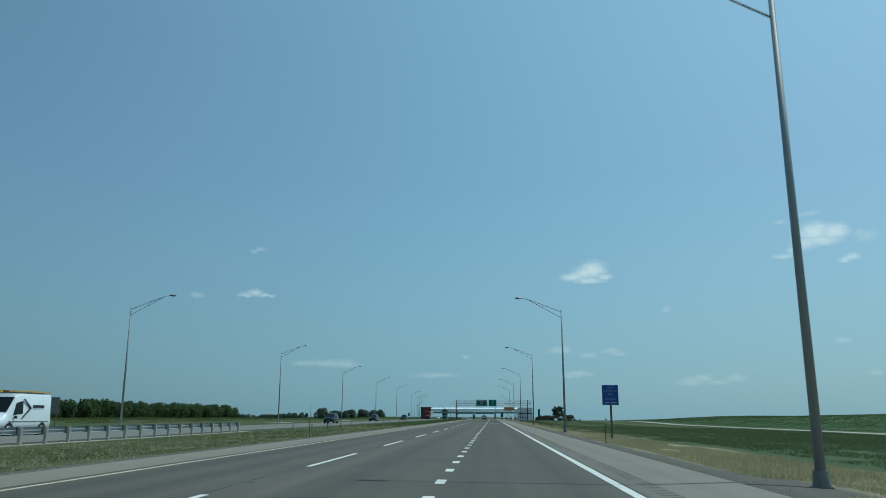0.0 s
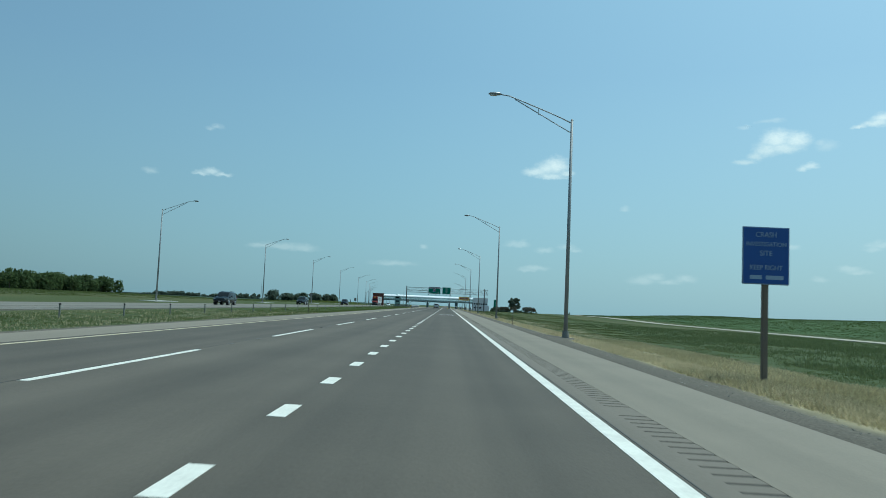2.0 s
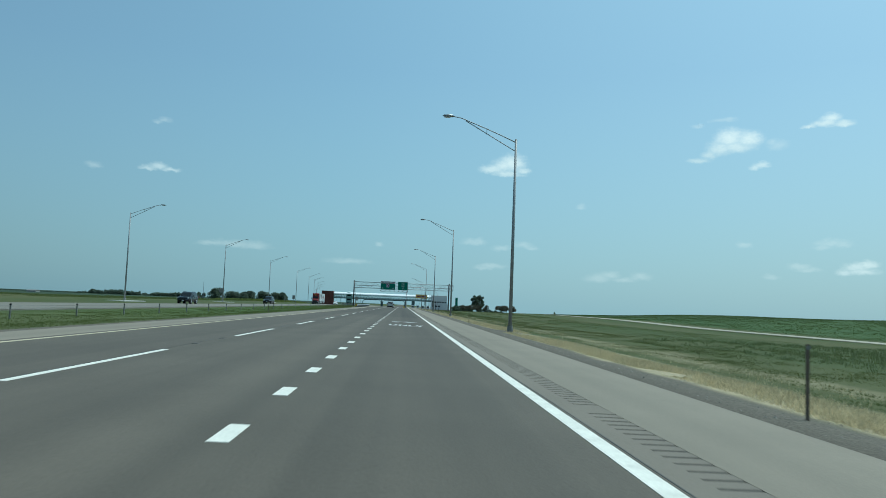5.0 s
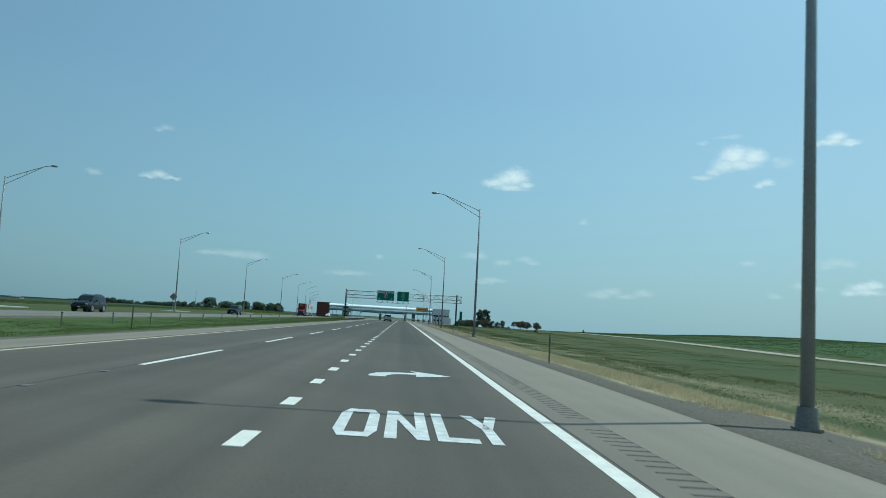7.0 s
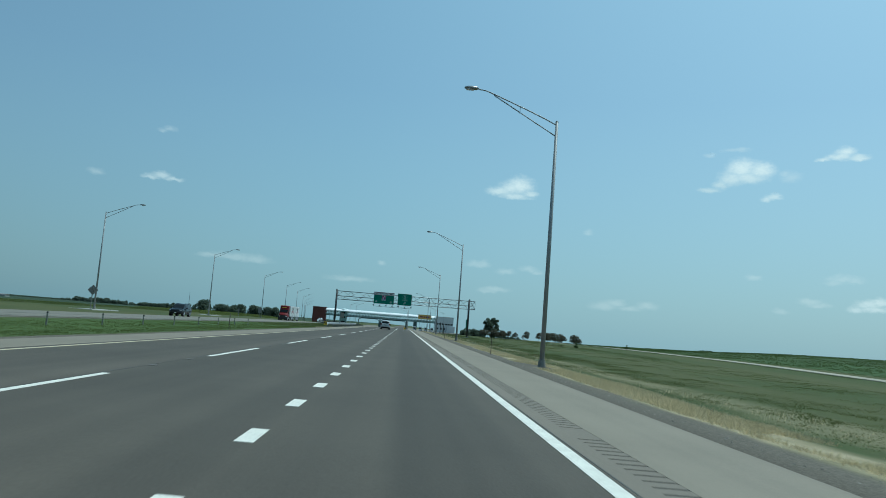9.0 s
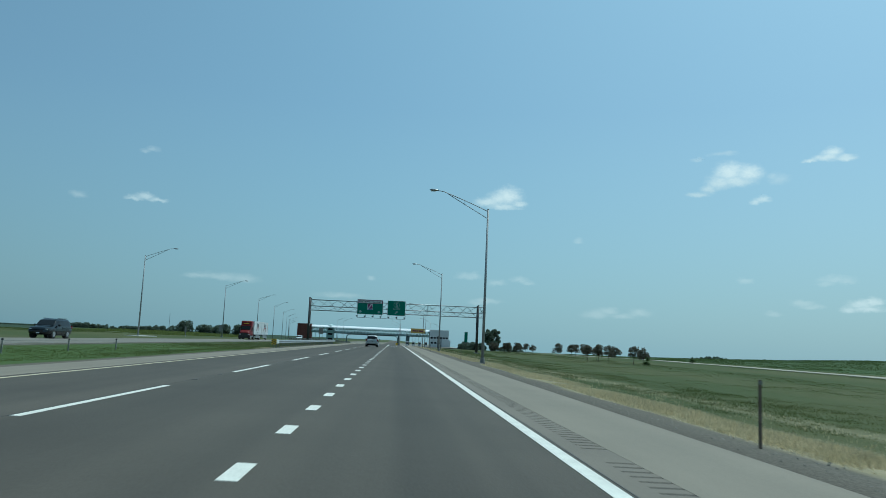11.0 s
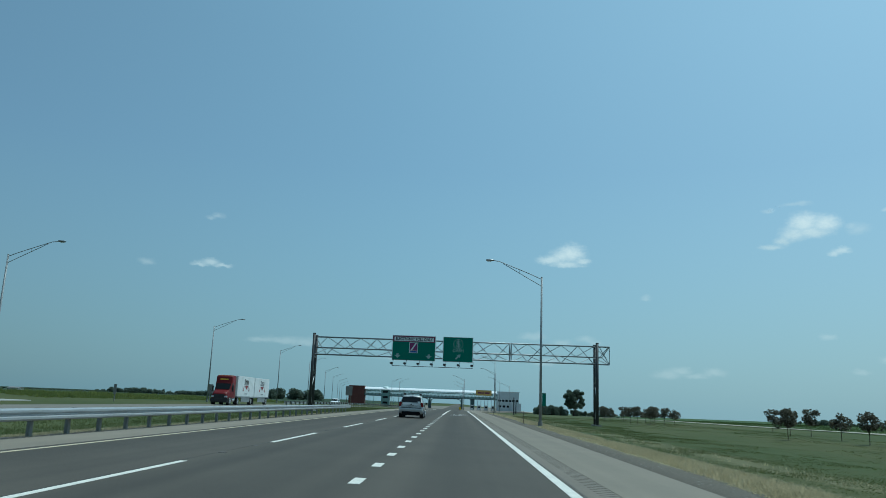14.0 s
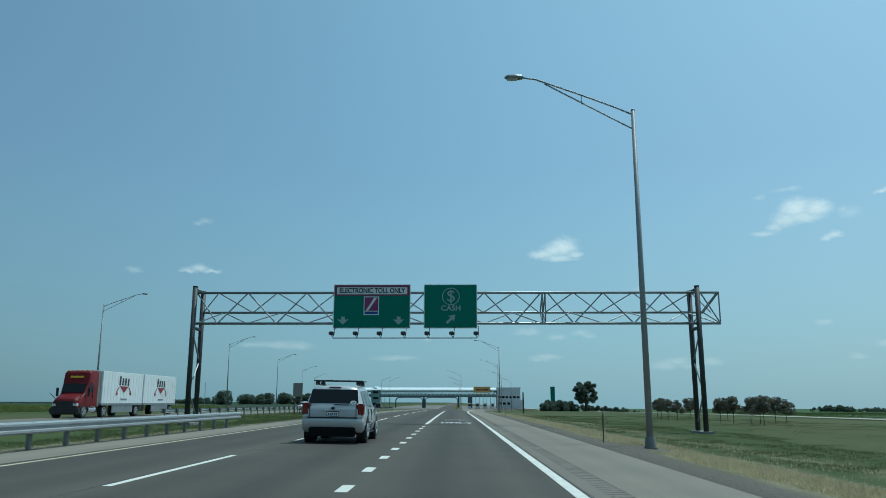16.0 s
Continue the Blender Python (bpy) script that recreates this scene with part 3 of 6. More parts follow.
# ---- street lamps ----
def street_lamp(base, side, height, reach, label):
    """A tapered pole with a doubled arm that rises to a flat lamp head; side: -1 reaches towards -x."""
    ob = thing("street_lamp", Matrix.Translation(base), label, "street lamp", "street lamps along the road")
    bm = B()
    tube(bm, (0, 0, 0.25), (0, 0, height), 0.125, 0.075, 14)
    tube(bm, (0, 0, height - 0.02), (0, 0, height + 0.06), 0.085, 0.06, 14)
    part("pole", bm, MAT_POLE, ob, smooth=True)
    bm = B()
    box(bm, -0.2, 0.2, -0.2, 0.2, 0, 0.06, 0.01)
    tube(bm, (0, 0, 0.05), (0, 0, 0.42), 0.21, 0.17, 14)
    part("base", bm, MAT_POST, ob, "grey breakaway base")
    s = side
    rise = 1.38
    for z0, z1, r in ((height - 0.15, height + rise - 0.05, 0.035), (height - 0.75, height + rise * 0.975, 0.03)):
        bm = B()
        pts = [Vector((s * (0.06 + (reach * 0.8 - 0.06) * u), 0, z0 + (z1 - z0) * u ** (0.92 if r > 0.032 else 1.0))) for u in np.linspace(0, 1 if r > 0.032 else 0.9, 7)]
        if z0 > height - 0.5:
            pts += [Vector((s * reach * 0.88, 0, height + rise)), Vector((s * (reach - 0.45), 0, height + rise + 0.02))]
        part("arm", pipe(bm, pts, r), MAT_POLE, ob, smooth=True)
    bm = B()
    tube(bm, (s * reach * 0.42, 0, height + 0.27), (s * reach * 0.42, 0, height + 0.66), 0.018, seg=6)
    part("strut", bm, MAT_POLE, ob)
    bm = B()
    rings = []
    for u, w, h in ((0, 0.05, 0.06), (0.12, 0.13, 0.13), (0.5, 0.17, 0.16), (0.85, 0.14, 0.12), (1.0, 0.06, 0.05)):
        x = s * (reach - 0.5 + 0.75 * u)
        z = height + rise + 0.03
        rings.append([(x, -w, z), (x, -w * 0.7, z + h * 0.6), (x, w * 0.7, z + h * 0.6), (x, w, z), (x, w * 0.8, z - h * 0.4), (x, -w * 0.8, z - h * 0.4)])
    loft(bm, rings)
    head = part("lamp_head", bm, MAT_GALV, ob, smooth=True)
    bm = B()
    box(bm, s * (reach - 0.25), s * (reach + 0.15), -0.11, 0.11, height + rise - 0.075, height + rise - 0.02, 0.015)
    part("lens", bm, MAT_CLEAR, head)
    return ob


LAMP_R = "tall grey street lamp with a double arm over the shoulder"
LAMP_L = "tall grey street lamp with its arm over the opposite road"
lamp_right = street_lamp((8.72, 19.65, ground_z(8.72, 19.65) - 0.02), -1, 12.85, 4.75, LAMP_R)
for x, y in [(8.72, 82.15), (8.72, 142.7), (8.72, 204.1), (8.72, 265.65), (8.72, 327.2), (10.6, 450), (13.8, 511), (18.5, 572), (26.6, 634), (4.1, 576), (4.2, 637), (4.2, 698)]:
    copy_thing(lamp_right, pose(x, y, ground_z(x, y) - 0.02))
lamp_left = street_lamp((-39.8, 21, ground_z(-39.8, 21) - 0.02), 1, 13.2, 4.9, LAMP_L)
for x, y, tall in [(-39.8, 83.1, 1), (-39.8, 145.5, 1), (-39.8, 207.5, 1), (-39.8, 268.6, 1), (-39.8, 327.8, 0.985), (-39.8, 386.9, 0.945), (-42.6, 447, 0.96), (-47.2, 508, 1), (-52.6, 569, 1), (-59.5, 630, 1), (-66.7, 691, 1), (-75, 752, 1), (-83, 813, 1), (-35.9, 690, 1.1), (-31.6, 690, 1.1)]:
    copy_thing(lamp_left, pose(x, y, ground_z(x, y) - 0.02) @ Matrix.Diagonal((1, 1, tall, 1)))


# ---- sign gantry ----
GY = 347.0


MAT_MAGENTA = material("magenta_sheeting", (0.21, 0.03, 0.13), (0.17, 0.025, 0.11), rough=0.5)
MAT_AGED = material("aged_sign_lettering", (0.34, 0.44, 0.42), (0.27, 0.38, 0.36), rough=0.55)


def gantry():
    ob = thing("sign_gantry", pose(0, GY, 0), "galvanised tri-chord truss sign gantry on dark posts over the road", "sign gantry")
    zt, zb, zm, yb = 8.19, 6.22, 7.07, 1.35
    x0, x1, xm = -14.95, 18.55, 7.42
    for p, q, r in (((x0, 0, zt), (x1, 0, zt), 0.08), ((x0, 0, zb), (x1, 0, zb), 0.08), ((x0, yb, zm), (x1 - 0.6, yb, zm), 0.075)):
        part("chord", tube(B(), p, q, r, seg=10), MAT_GALV, ob, smooth=True)
    left = [x0 + 0.1] + [-13.45 + 1.895 * i for i in range(11)] + [7.25]
    right = [7.65, 9.3, 11.2, 13.1, 15.0, 16.8, x1 - 0.1]
    for i, a, b in [(i, *ab) for nodes in (left, right) for i, ab in enumerate(zip(nodes, nodes[1:]))]:
        up = (i + 1) % 2
        top, low, back = (0, zt), (0, zb), (yb, zm)
        for p, q, r in ((top, low, 0.042), (back, top, 0.036), (low, back, 0.036)):
            p, q = (p, q) if up else (q, p)
            part("web_brace", tube(B(), (a, *p), (b, *q), r, seg=6), MAT_GALV, ob)
    for x in (xm - 0.09, xm + 0.09):
        for p, q in (((x, 0, zt), (x, 0, zb)), ((x, 0, zt), (x, yb, zm)), ((x, 0, zb), (x, yb, zm))):
            part("splice_frame", tube(B(), p, q, 0.05, seg=6), MAT_GALV, ob)
    for p, q in (((x1, 0, zt), (x1, 0, zb)), ((x1, 0, zt), (x1 - 0.6, yb, zm)), ((x1, 0, zb), (x1 - 0.6, yb, zm)), ((17.4, 0, zt), (x1, 0, zb))):
        part("end_frame", tube(B(), p, q, 0.045, seg=6), MAT_GALV, ob)
    for xp in (x0, 17.15):
        g = ground_z(xp, GY)
        for yp, top in ((-0.15, 8.55), (1.45, 8.45)):
            post = part("post", tube(B(), (xp, yp, g + 0.1), (xp, yp, top), 0.16, seg=12), MAT_DARK_STEEL, ob, "dark weathered steel post", smooth=True)
            part("cap", tube(B(), (xp, yp, top), (xp, yp, top + 0.06), 0.17, seg=12), MAT_DARK_STEEL, post)
        zs = [g + 0.6, 2.0, 3.9, 5.7]
        for i, (a, b) in enumerate(zip(zs, zs[1:])):
            ya, yc = (-0.15, 1.45) if i % 2 else (1.45, -0.15)
            part("post_brace", tube(B(), (xp, ya, a), (xp, yc, b), 0.05, seg=6), MAT_GALV, ob)
        for z in (5.85, 8.3):
            part("saddle", box(B(), xp - 0.11, xp + 0.11, -0.2, 1.5, z, z + 0.16, 0.02), MAT_DARK_STEEL, ob)
        part("footing", box(B(), xp - 0.4, xp + 0.4, -0.6, 1.9, g - 0.3, g + 0.16, 0.05), MAT_POST, ob, "concrete footing")

    def panel(a, b, z0, z1, name):
        p = part(name, box(B(), a, b, -0.36, -0.3, z0, z1, 0.02), MAT_SIGN_WHITE, ob, "green guide sign with white border")
        part("face", box(B(), a + 0.05, b - 0.05, -0.366, -0.35, z0 + 0.05, z1 - 0.05), MAT_GREEN_SIGN, p)
        for x in np.linspace(a + 0.4, b - 0.4, 3):
            part("hanger", box(B(), x - 0.04, x + 0.04, -0.3, -0.06, z0 + 0.05, z1 - 0.1), MAT_GALV, p)
        return p

    f = -0.372
    eto = panel(-5.98, -1.08, 5.87, 8.68, "toll_sign")
    part("band", box(B(), -5.93, -1.13, f, -0.36, 7.95, 8.63), MAT_PURPLE, eto, "maroon band")
    part("band", box(B(), -5.77, -1.29, f - 0.004, -0.36, 8.04, 8.49), MAT_SIGN_WHITE, eto, "white text band")
    lettering("ELECTRONIC TOLL ONLY", 0.4, MAT_SIGN_BLACK, eto, pose(-3.53, f - 0.008, 8.265) @ FACE_BACK, sx=0.9, sy=1.12, bold=0.012)
    part("emblem", box(B(), -4.05, -3.08, f - 0.002, -0.36, 6.72, 7.9, 0.0), MAT_SIGN_WHITE, eto, "white bordered square emblem")
    part("emblem_field", box(B(), -4.0, -3.13, f - 0.006, -0.36, 6.98, 7.85), MAT_MAGENTA, eto, "magenta field")
    bm = B()
    prism(bm, [(-3.92, 7.0), (-3.74, 7.0), (-3.42, 7.5), (-3.2, 7.83), (-3.4, 7.83), (-3.62, 7.45)], f - 0.010, -0.37)
    part("emblem_stroke", bm, MAT_SIGN_WHITE, eto, "white slanting stroke")
    part("emblem_bar", box(B(), -3.98, -3.15, f - 0.006, -0.36, 6.77, 6.94), MAT_BLUE_SIGN, eto)
    for x in (-5.35, -1.82):
        bm = B()
        prism(bm, [(x - 0.12, 6.62), (x + 0.12, 6.62), (x + 0.12, 6.42), (x + 0.36, 6.45), (x, 6.1), (x - 0.36, 6.45), (x - 0.12, 6.42)], f, -0.36)
        part("arrow", bm, MAT_AGED, eto, "white down arrow")
    cash = panel(-0.23, 3.16, 5.87, 8.68, "cash_sign")
    bm = B()
    for i in range(40):
        a0, a1 = i / 40 * math.tau, (i + 1) / 40 * math.tau
        c = Vector((1.49, 0, 7.9))
        q = [c + Vector((math.cos(a) * r, 0, math.sin(a) * r)) for a, r in ((a0, 0.56), (a1, 0.56), (a1, 0.51), (a0, 0.51))]
        bm.faces.new([bm.verts.new((v.x, f, v.z)) for v in q])
    part("ring", bm, MAT_AGED, cash)
    lettering("$", 1.05, MAT_AGED, cash, pose(1.49, f, 7.9) @ FACE_BACK)
    lettering("CASH", 0.46, MAT_AGED, cash, pose(1.49, f, 7.14) @ FACE_BACK, sx=1.08, bold=0.008)
    bm = B()
    d, s = Vector((0.71, 0, 0.71)), Vector((0.71, 0, -0.71))
    c = Vector((1.49, 0, 6.47))
    pts = [c - d * 0.38 - s * 0.08, c - d * 0.38 + s * 0.08, c + d * 0.06 + s * 0.08, c + d * 0.0 + s * 0.26, c + d * 0.4, c - s * 0.26, c + d * 0.06 - s * 0.08]
    prism(bm, [(p.x, p.z) for p in pts], f, -0.36)
    part("arrow", bm, MAT_AGED, cash, "white slanting arrow")
    part("lamp_rail", tube(B(), (-5.84, -1.15, 5.2), (3.12, -1.15, 5.2), 0.03, seg=8), MAT_DARK_STEEL, ob)
    for x in (-5.84, -4.35, -2.87, -1.38, 0.09, 1.62, 3.13):
        lamp = part("sign_lamp", box(B(), x - 0.24, x + 0.06, -1.28, -1.0, 5.38, 5.6, 0.04), MAT_DARK_STEEL, ob, "dark sign floodlight")
        part("bracket", pipe(B(), [(x - 0.12, -1.15, 5.42), (x + 0.02, -1.15, 5.22), (x + 0.08, -1.15, 5.45), (x + 0.08, -0.9, 5.8), (x + 0.08, -0.3, 6.0)], 0.03, 6), MAT_DARK_STEEL, lamp)
        part("lens", box(B(), x - 0.21, x + 0.03, -1.05, -0.985, 5.41, 5.57), MAT_CLEAR, lamp)
    return ob


gantry()


# ---- guard rails ----
def w_beam(bm, y0, y1, x, z, face):
    """The folded W profile of a rail, drawn along y; face: the side it is folded to."""
    prof = [(0.0, 0.155), (0.05, 0.15), (0.085, 0.11), (0.085, 0.06), (0.02, 0.015), (0.02, -0.015), (0.085, -0.06), (0.085, -0.11), (0.05, -0.15), (0.0, -0.155)]
    out = prof + [(a - 0.006, b) for a, b in prof[::-1]]
    loft(bm, [[(x + face * a, y, z + b) for a, b in out] for y in (y0, y1)])
    return bm


MAT_PALE_POST = material("pale_timber_post", (0.36, 0.37, 0.34), (0.27, 0.28, 0.25), rough=0.85, fine=20, coarse=2)


def guard_rail(x, ys, top, face, label, spacing, broad=0.0, tall=0.0):
    y0, y1 = ys
    ob = thing("guard_rail", pose(x, y0, ground_z(x, y0)), label, "guard rail")
    y = 0.0
    g0 = ground_z(x, y0)
    while y0 + y < y1 - 1:
        length = min(3.81, y1 - y0 - y)
        part("rail", w_beam(B(), y, y + length + 0.02, 0, top - 0.16 + ground_z(x, y0 + y) - g0, face), MAT_RAIL, ob)
        y += 3.81
    y = 0.4
    me = me2 = None
    while y < y1 - y0:
        z = ground_z(x, y0 + y) - g0
        if me is None:
            a = part("post", box(B(), -0.05 - broad, 0.05 + broad, -0.075, 0.075, -0.4, top - 0.02 + tall, 0.008), MAT_PALE_POST if broad else MAT_POST, ob)
            b = part("blockout", box(B(), -0.05, 0.05, -0.08, 0.08, top - 0.32, top + 0.0, 0.01), MAT_WOOD, ob)
            me, me2 = a.data, b.data
            a.location, b.location = (-face * 0.2, y, z), (-face * 0.075, y, z)
        else:
            share("post", me, ob, pose(-face * 0.2, y, z))
            share("blockout", me2, ob, pose(-face * 0.075, y, z))
        y += spacing
    return ob


rail_near = guard_rail(-9.15, (273.2, 338.2), 0.73, 1, "long galvanised W-beam guard rail along the median shoulder", 1.905)
part("end_plate", box(B(), -0.1, 0.1, -1.1, 0.05, 0.4, 0.76, 0.03), MAT_SIGN_WHITE, rail_near, "white end terminal box")
guard_rail(-20.0, (8, 64), 0.8, -1, "galvanised guard rail on broad pale posts beside the opposite road", 1.95, 0.02, 0.02)
strip("gravel_edge", -20.4, -19.5, MAT_PALE, "pale crushed stone under the guard rail", "gravel", z_of=lambda x, y: ground_z(x, y) + 0.03, y_steps=[6, 20, 40, 66], thick=0.2)
guard_rail(-19.4, (354, 560), 0.82, -1, "long guard rail with timber posts along the opposite road", 2.6)


# ---- toll plaza ----
PY, PG = 749.0, -2.35


def plaza():
    tower = thing("stair_tower", pose(-63.6, PY, PG), "dark red brick stair tower at the end of the toll bridge", "tower")
    part("wall", box(B(), -5.0, 5.0, 0, 8, 0, 12.3, 0.05), MAT_BRICK, tower)
    part("roof", box(B(), -5.15, 5.15, -0.15, 8.15, 12.3, 12.6), MAT_BRICK, tower)
    for x in (-4.6, -3.45, -2.3, -1.15, 0, 1.15, 2.3, 3.45, 4.6):
        part("pilaster", box(B(), x - 0.2, x + 0.2, -0.22, 0.05, 0, 12.2), MAT_BRICK, tower)
    bridge = thing("toll_bridge", pose(0, PY, PG), "pale green truss bridge with white roof over the toll lanes", "bridge")
    x0, x1 = -58.4, 27.0
    zb, zt = 7.0, 10.6
    for y in (0.5, 5.5):
        for z in (zb, zt, (zb + zt) / 2 + 0.9):
            part("chord", box(B(), x0, x1, y - 0.16, y + 0.16, z - 0.18, z + 0.18), MAT_TEAL, bridge)
        n = 36
        for i in range(n):
            a, b = x0 + (x1 - x0) * i / n, x0 + (x1 - x0) * (i + 1) / n
            m = (a + b) / 2
            part("web_brace", tube(B(), (a, y, zb), (m, y, zt), 0.13, seg=5), MAT_TEAL, bridge)
            part("web_brace", tube(B(), (m, y, zt), (b, y, zb), 0.13, seg=5), MAT_TEAL, bridge)
            if y < 1:
                part("web_post", box(B(), a - 0.08, a + 0.08, y - 0.1, y + 0.1, zb, zt), MAT_TEAL, bridge)
    part("fascia", box(B(), x0, x1, -0.55, -0.4, zt - 0.15, zt + 0.1), MAT_ROOF, bridge, "white roof edge")
    part("deck", box(B(), x0, x1, 0.4, 5.6, zb - 0.5, zb - 0.05), MAT_DARK_STEEL, bridge)
    part("walkway", box(B(), x0, x1, 1.2, 4.8, zb, zb + 1.1), MAT_WALKWAY, bridge, "pale walkway parapet")
    bm = B()
    curve = [(-0.55, 0.0), (-0.4, 0.15), (0.0, 0.6), (0.6, 1.02), (1.4, 1.3), (3.0, 1.45), (4.6, 1.3), (5.6, 1.0), (6.4, 0.5), (6.5, 0.0)]
    loft(bm, [[(x, y, zt + z) for y, z in curve] for x in (x0, x1)])
    part("roof", bm, MAT_ROOF, bridge, "white curved metal roof", smooth=False)
    for px in (-16.45, 4.1):
        part("pier", box(B(), px - 0.45, px + 0.45, 1.5, 4.5, 0, zb - 0.5, 0.05), MAT_FRAME, bridge, "dark green pier")
    for a, b in ((-33.2, -17.2), (-15.7, 3.6)):
        for y in (1.6, 4.4):
            pts = [(a, y, 0), (a, y, 4.6), (a + 0.5, y, 5.6), (a + 1.6, y, 6.2), (a + 3.0, y, 6.35), (b - 3.0, y, 6.35), (b - 1.6, y, 6.2), (b - 0.5, y, 5.6), (b, y, 4.6), (b, y, 0)]
            part("frame", pipe(B(), pts, 0.24, 6), MAT_FRAME, bridge, "dark round-cornered portal frame")
    part("shaft", box(B(), 9.6, 12.2, 0.6, 5.4, 0, zb - 0.5, 0.05), MAT_FRAME, bridge, "dark lift shaft under the bridge")
    for x in (14.2, 16.3, 18.6, 20.7, 22.9, 25.0):
        part("column", box(B(), x - 0.14, x + 0.14, 0.4, 0.7, 0, zb - 0.5), MAT_BUILDING, bridge, "pale column")
    for x in (-55.5, -52.4, -39.5, -36.4):
        part("column", box(B(), x - 0.12, x + 0.12, 0.4, 0.7, 0, zb - 0.5), MAT_TEAL, bridge)
    part("sign_panel", box(B(), 12.9, 22.9, -0.8, -0.6, 9.1, 12.5), MAT_ORANGE, bridge, "ochre sign panel")
    for a, b in ((14.2, 16.6), (17.0, 18.1), (18.6, 21.6)):
        part("text_bar", box(B(), a, b, -0.83, -0.79, 10.3, 11.2), MAT_PURPLE, bridge, "dark lettering bar")
    stair = part("stair_shaft", box(B(), -47.6, -42.4, -0.2, 5.8, 0, zt + 0.4, 0.1), MAT_TEAL, bridge, "pale green stair shaft with a domed top")
    bm = B()
    bmesh.ops.create_uvsphere(bm, u_segments=20, v_segments=10, radius=1, matrix=pose(-45, 2.8, zt + 0.4) @ Matrix.Diagonal((2.7, 2.9, 1.9, 1)))
    part("dome", bm, MAT_WALKWAY, stair, "pale domed roof", smooth=True)
    for z in (1.8, 5.2, 8.6):
        part("window", box(B(), -46.6, -43.4, -0.24, -0.1, z, z + 1.3), MAT_GLASS, stair)
    office = thing("plaza_building", pose(33.6, PY, PG), "pale grey two-storey plaza building with banded windows", "building")
    part("wall", box(B(), -6.9, 6.9, 0, 12, 0, 11.8), MAT_BUILDING, office)
    part("roof", box(B(), -7.1, 7.1, -0.2, 12.2, 11.8, 12.15), MAT_ROOF, office)
    part("annexe", box(B(), 2.0, 8.2, -1.5, 6, 0, 5.0), MAT_BUILDING, office)
    for z in (4.6, 8.0):
        part("band", box(B(), -6.75, 6.75, -0.08, 0.05, z - 0.12, z + 0.12), MAT_BUILDING, office)
    for z in (2.0, 5.6):
        for x in (-5.4, -3.2, -1.0, 1.2, 3.4, 5.6) if z > 3 else (-5.2, -2.6, 0):
            w = part("window", box(B(), x - 0.95, x + 0.95, -0.06, 0.1, z, z + 1.6), MAT_SIGN_WHITE, office)
            part("pane", box(B(), x - 0.82, x + 0.82, -0.08, 0.0, z + 0.12, z + 1.48), MAT_GLASS, w)
    for x in (10.5, 15.0, 19.5, 24.0):
        booth = thing("toll_booth", pose(x, PY - 2, PG), "small grey toll booth under the bridge", "toll booth", "booths at the toll plaza")
        part("wall", box(B(), -0.9, 0.9, -1.5, 1.5, 0.1, 2.8, 0.05), MAT_BUILDING, booth)
        part("window", box(B(), -0.75, 0.75, -1.53, -1.45, 1.2, 2.3), MAT_GLASS, booth)
        part("roof", box(B(), -1.2, 1.2, -1.9, 1.9, 2.8, 3.05), MAT_ROOF, booth)
        part("island", box(B(), -1.1, 1.1, -9, 9, -0.1, 0.14, 0.05), MAT_CONCRETE, booth)


plaza()


# ---- trees ----
def leaf_cloud(rng, centres, count, size, flat=0.8):
    """Many small leaf blades scattered through clumps; returns points and faces."""
    pts, faces = [], []
    total = sum(r ** 2 for *_, r in centres)
    for cx, cy, cz, r in centres:
        k = max(6, int(count * r * r / total))
        d = rng.normal(size=(k, 3))
        d /= np.linalg.norm(d, axis=1)[:, None]
        rad = r * rng.uniform(0.45, 1.08, k) ** 0.6
        c = d * rad[:, None] * (1, 1, flat) + (cx, cy, cz)
        a = rng.normal(size=(k, 3))
        a /= np.linalg.norm(a, axis=1)[:, None]
        b = np.cross(a, rng.normal(size=(k, 3)))
        b /= np.linalg.norm(b, axis=1)[:, None]
        s = size * rng.uniform(0.6, 1.5, k)[:, None]
        n0 = len(pts)
        quad = np.stack([c - a * s, c + b * s * 0.6, c + a * s, c - b * s * 0.6], 1).reshape(-1, 3)
        pts.extend(map(tuple, quad))
        faces.extend((n0 + 4 * i, n0 + 4 * i + 1, n0 + 4 * i + 2, n0 + 4 * i + 3) for i in range(k))
    return pts, faces


def raw_part(name, pts, faces, mat, parent=None):
    me = bpy.data.meshes.new(name)
    me.from_pydata(pts, [], faces)
    me.materials.append(mat)
    ob = new(name, me)
    if parent:
        ob.parent = parent
    return ob


def tree(name, m, height, spread, trunk, mat, seed, label, leaves=2200, leaf=0.2, group="", limbs=9, puff=1.0, low=0.45):
    rng = np.random.default_rng(seed)
    ob = thing(name, m, label, "tree", group)
    bm = B()
    tube(bm, (0, 0, -0.2), (0.05 * height * 0.3, 0, height * 0.45), trunk, trunk * 0.6, 8)
    centres = []
    top = Vector((0.015 * height, 0, height * 0.42))
    for i in range(limbs):
        a = i * 2.4 + rng.uniform(-0.4, 0.4)
        h = height * rng.uniform(low, 0.88)
        r = spread * rng.uniform(0.35, 0.85) * (1.15 - 0.55 * h / height)
        tip = Vector((math.cos(a) * r, math.sin(a) * r, h))
        tube(bm, top * rng.uniform(0.75, 1.0), tip, trunk * 0.35, trunk * 0.1, 5)
        centres.append((*tip, spread * puff * rng.uniform(0.32, 0.5)))
    centres.append((0.1 * spread, 0, height * 0.86, spread * puff * 0.42))
    part("trunk", bm, MAT_BARK, ob)
    raw_part("crown", *leaf_cloud(rng, centres, leaves, leaf), mat, ob)
    return ob


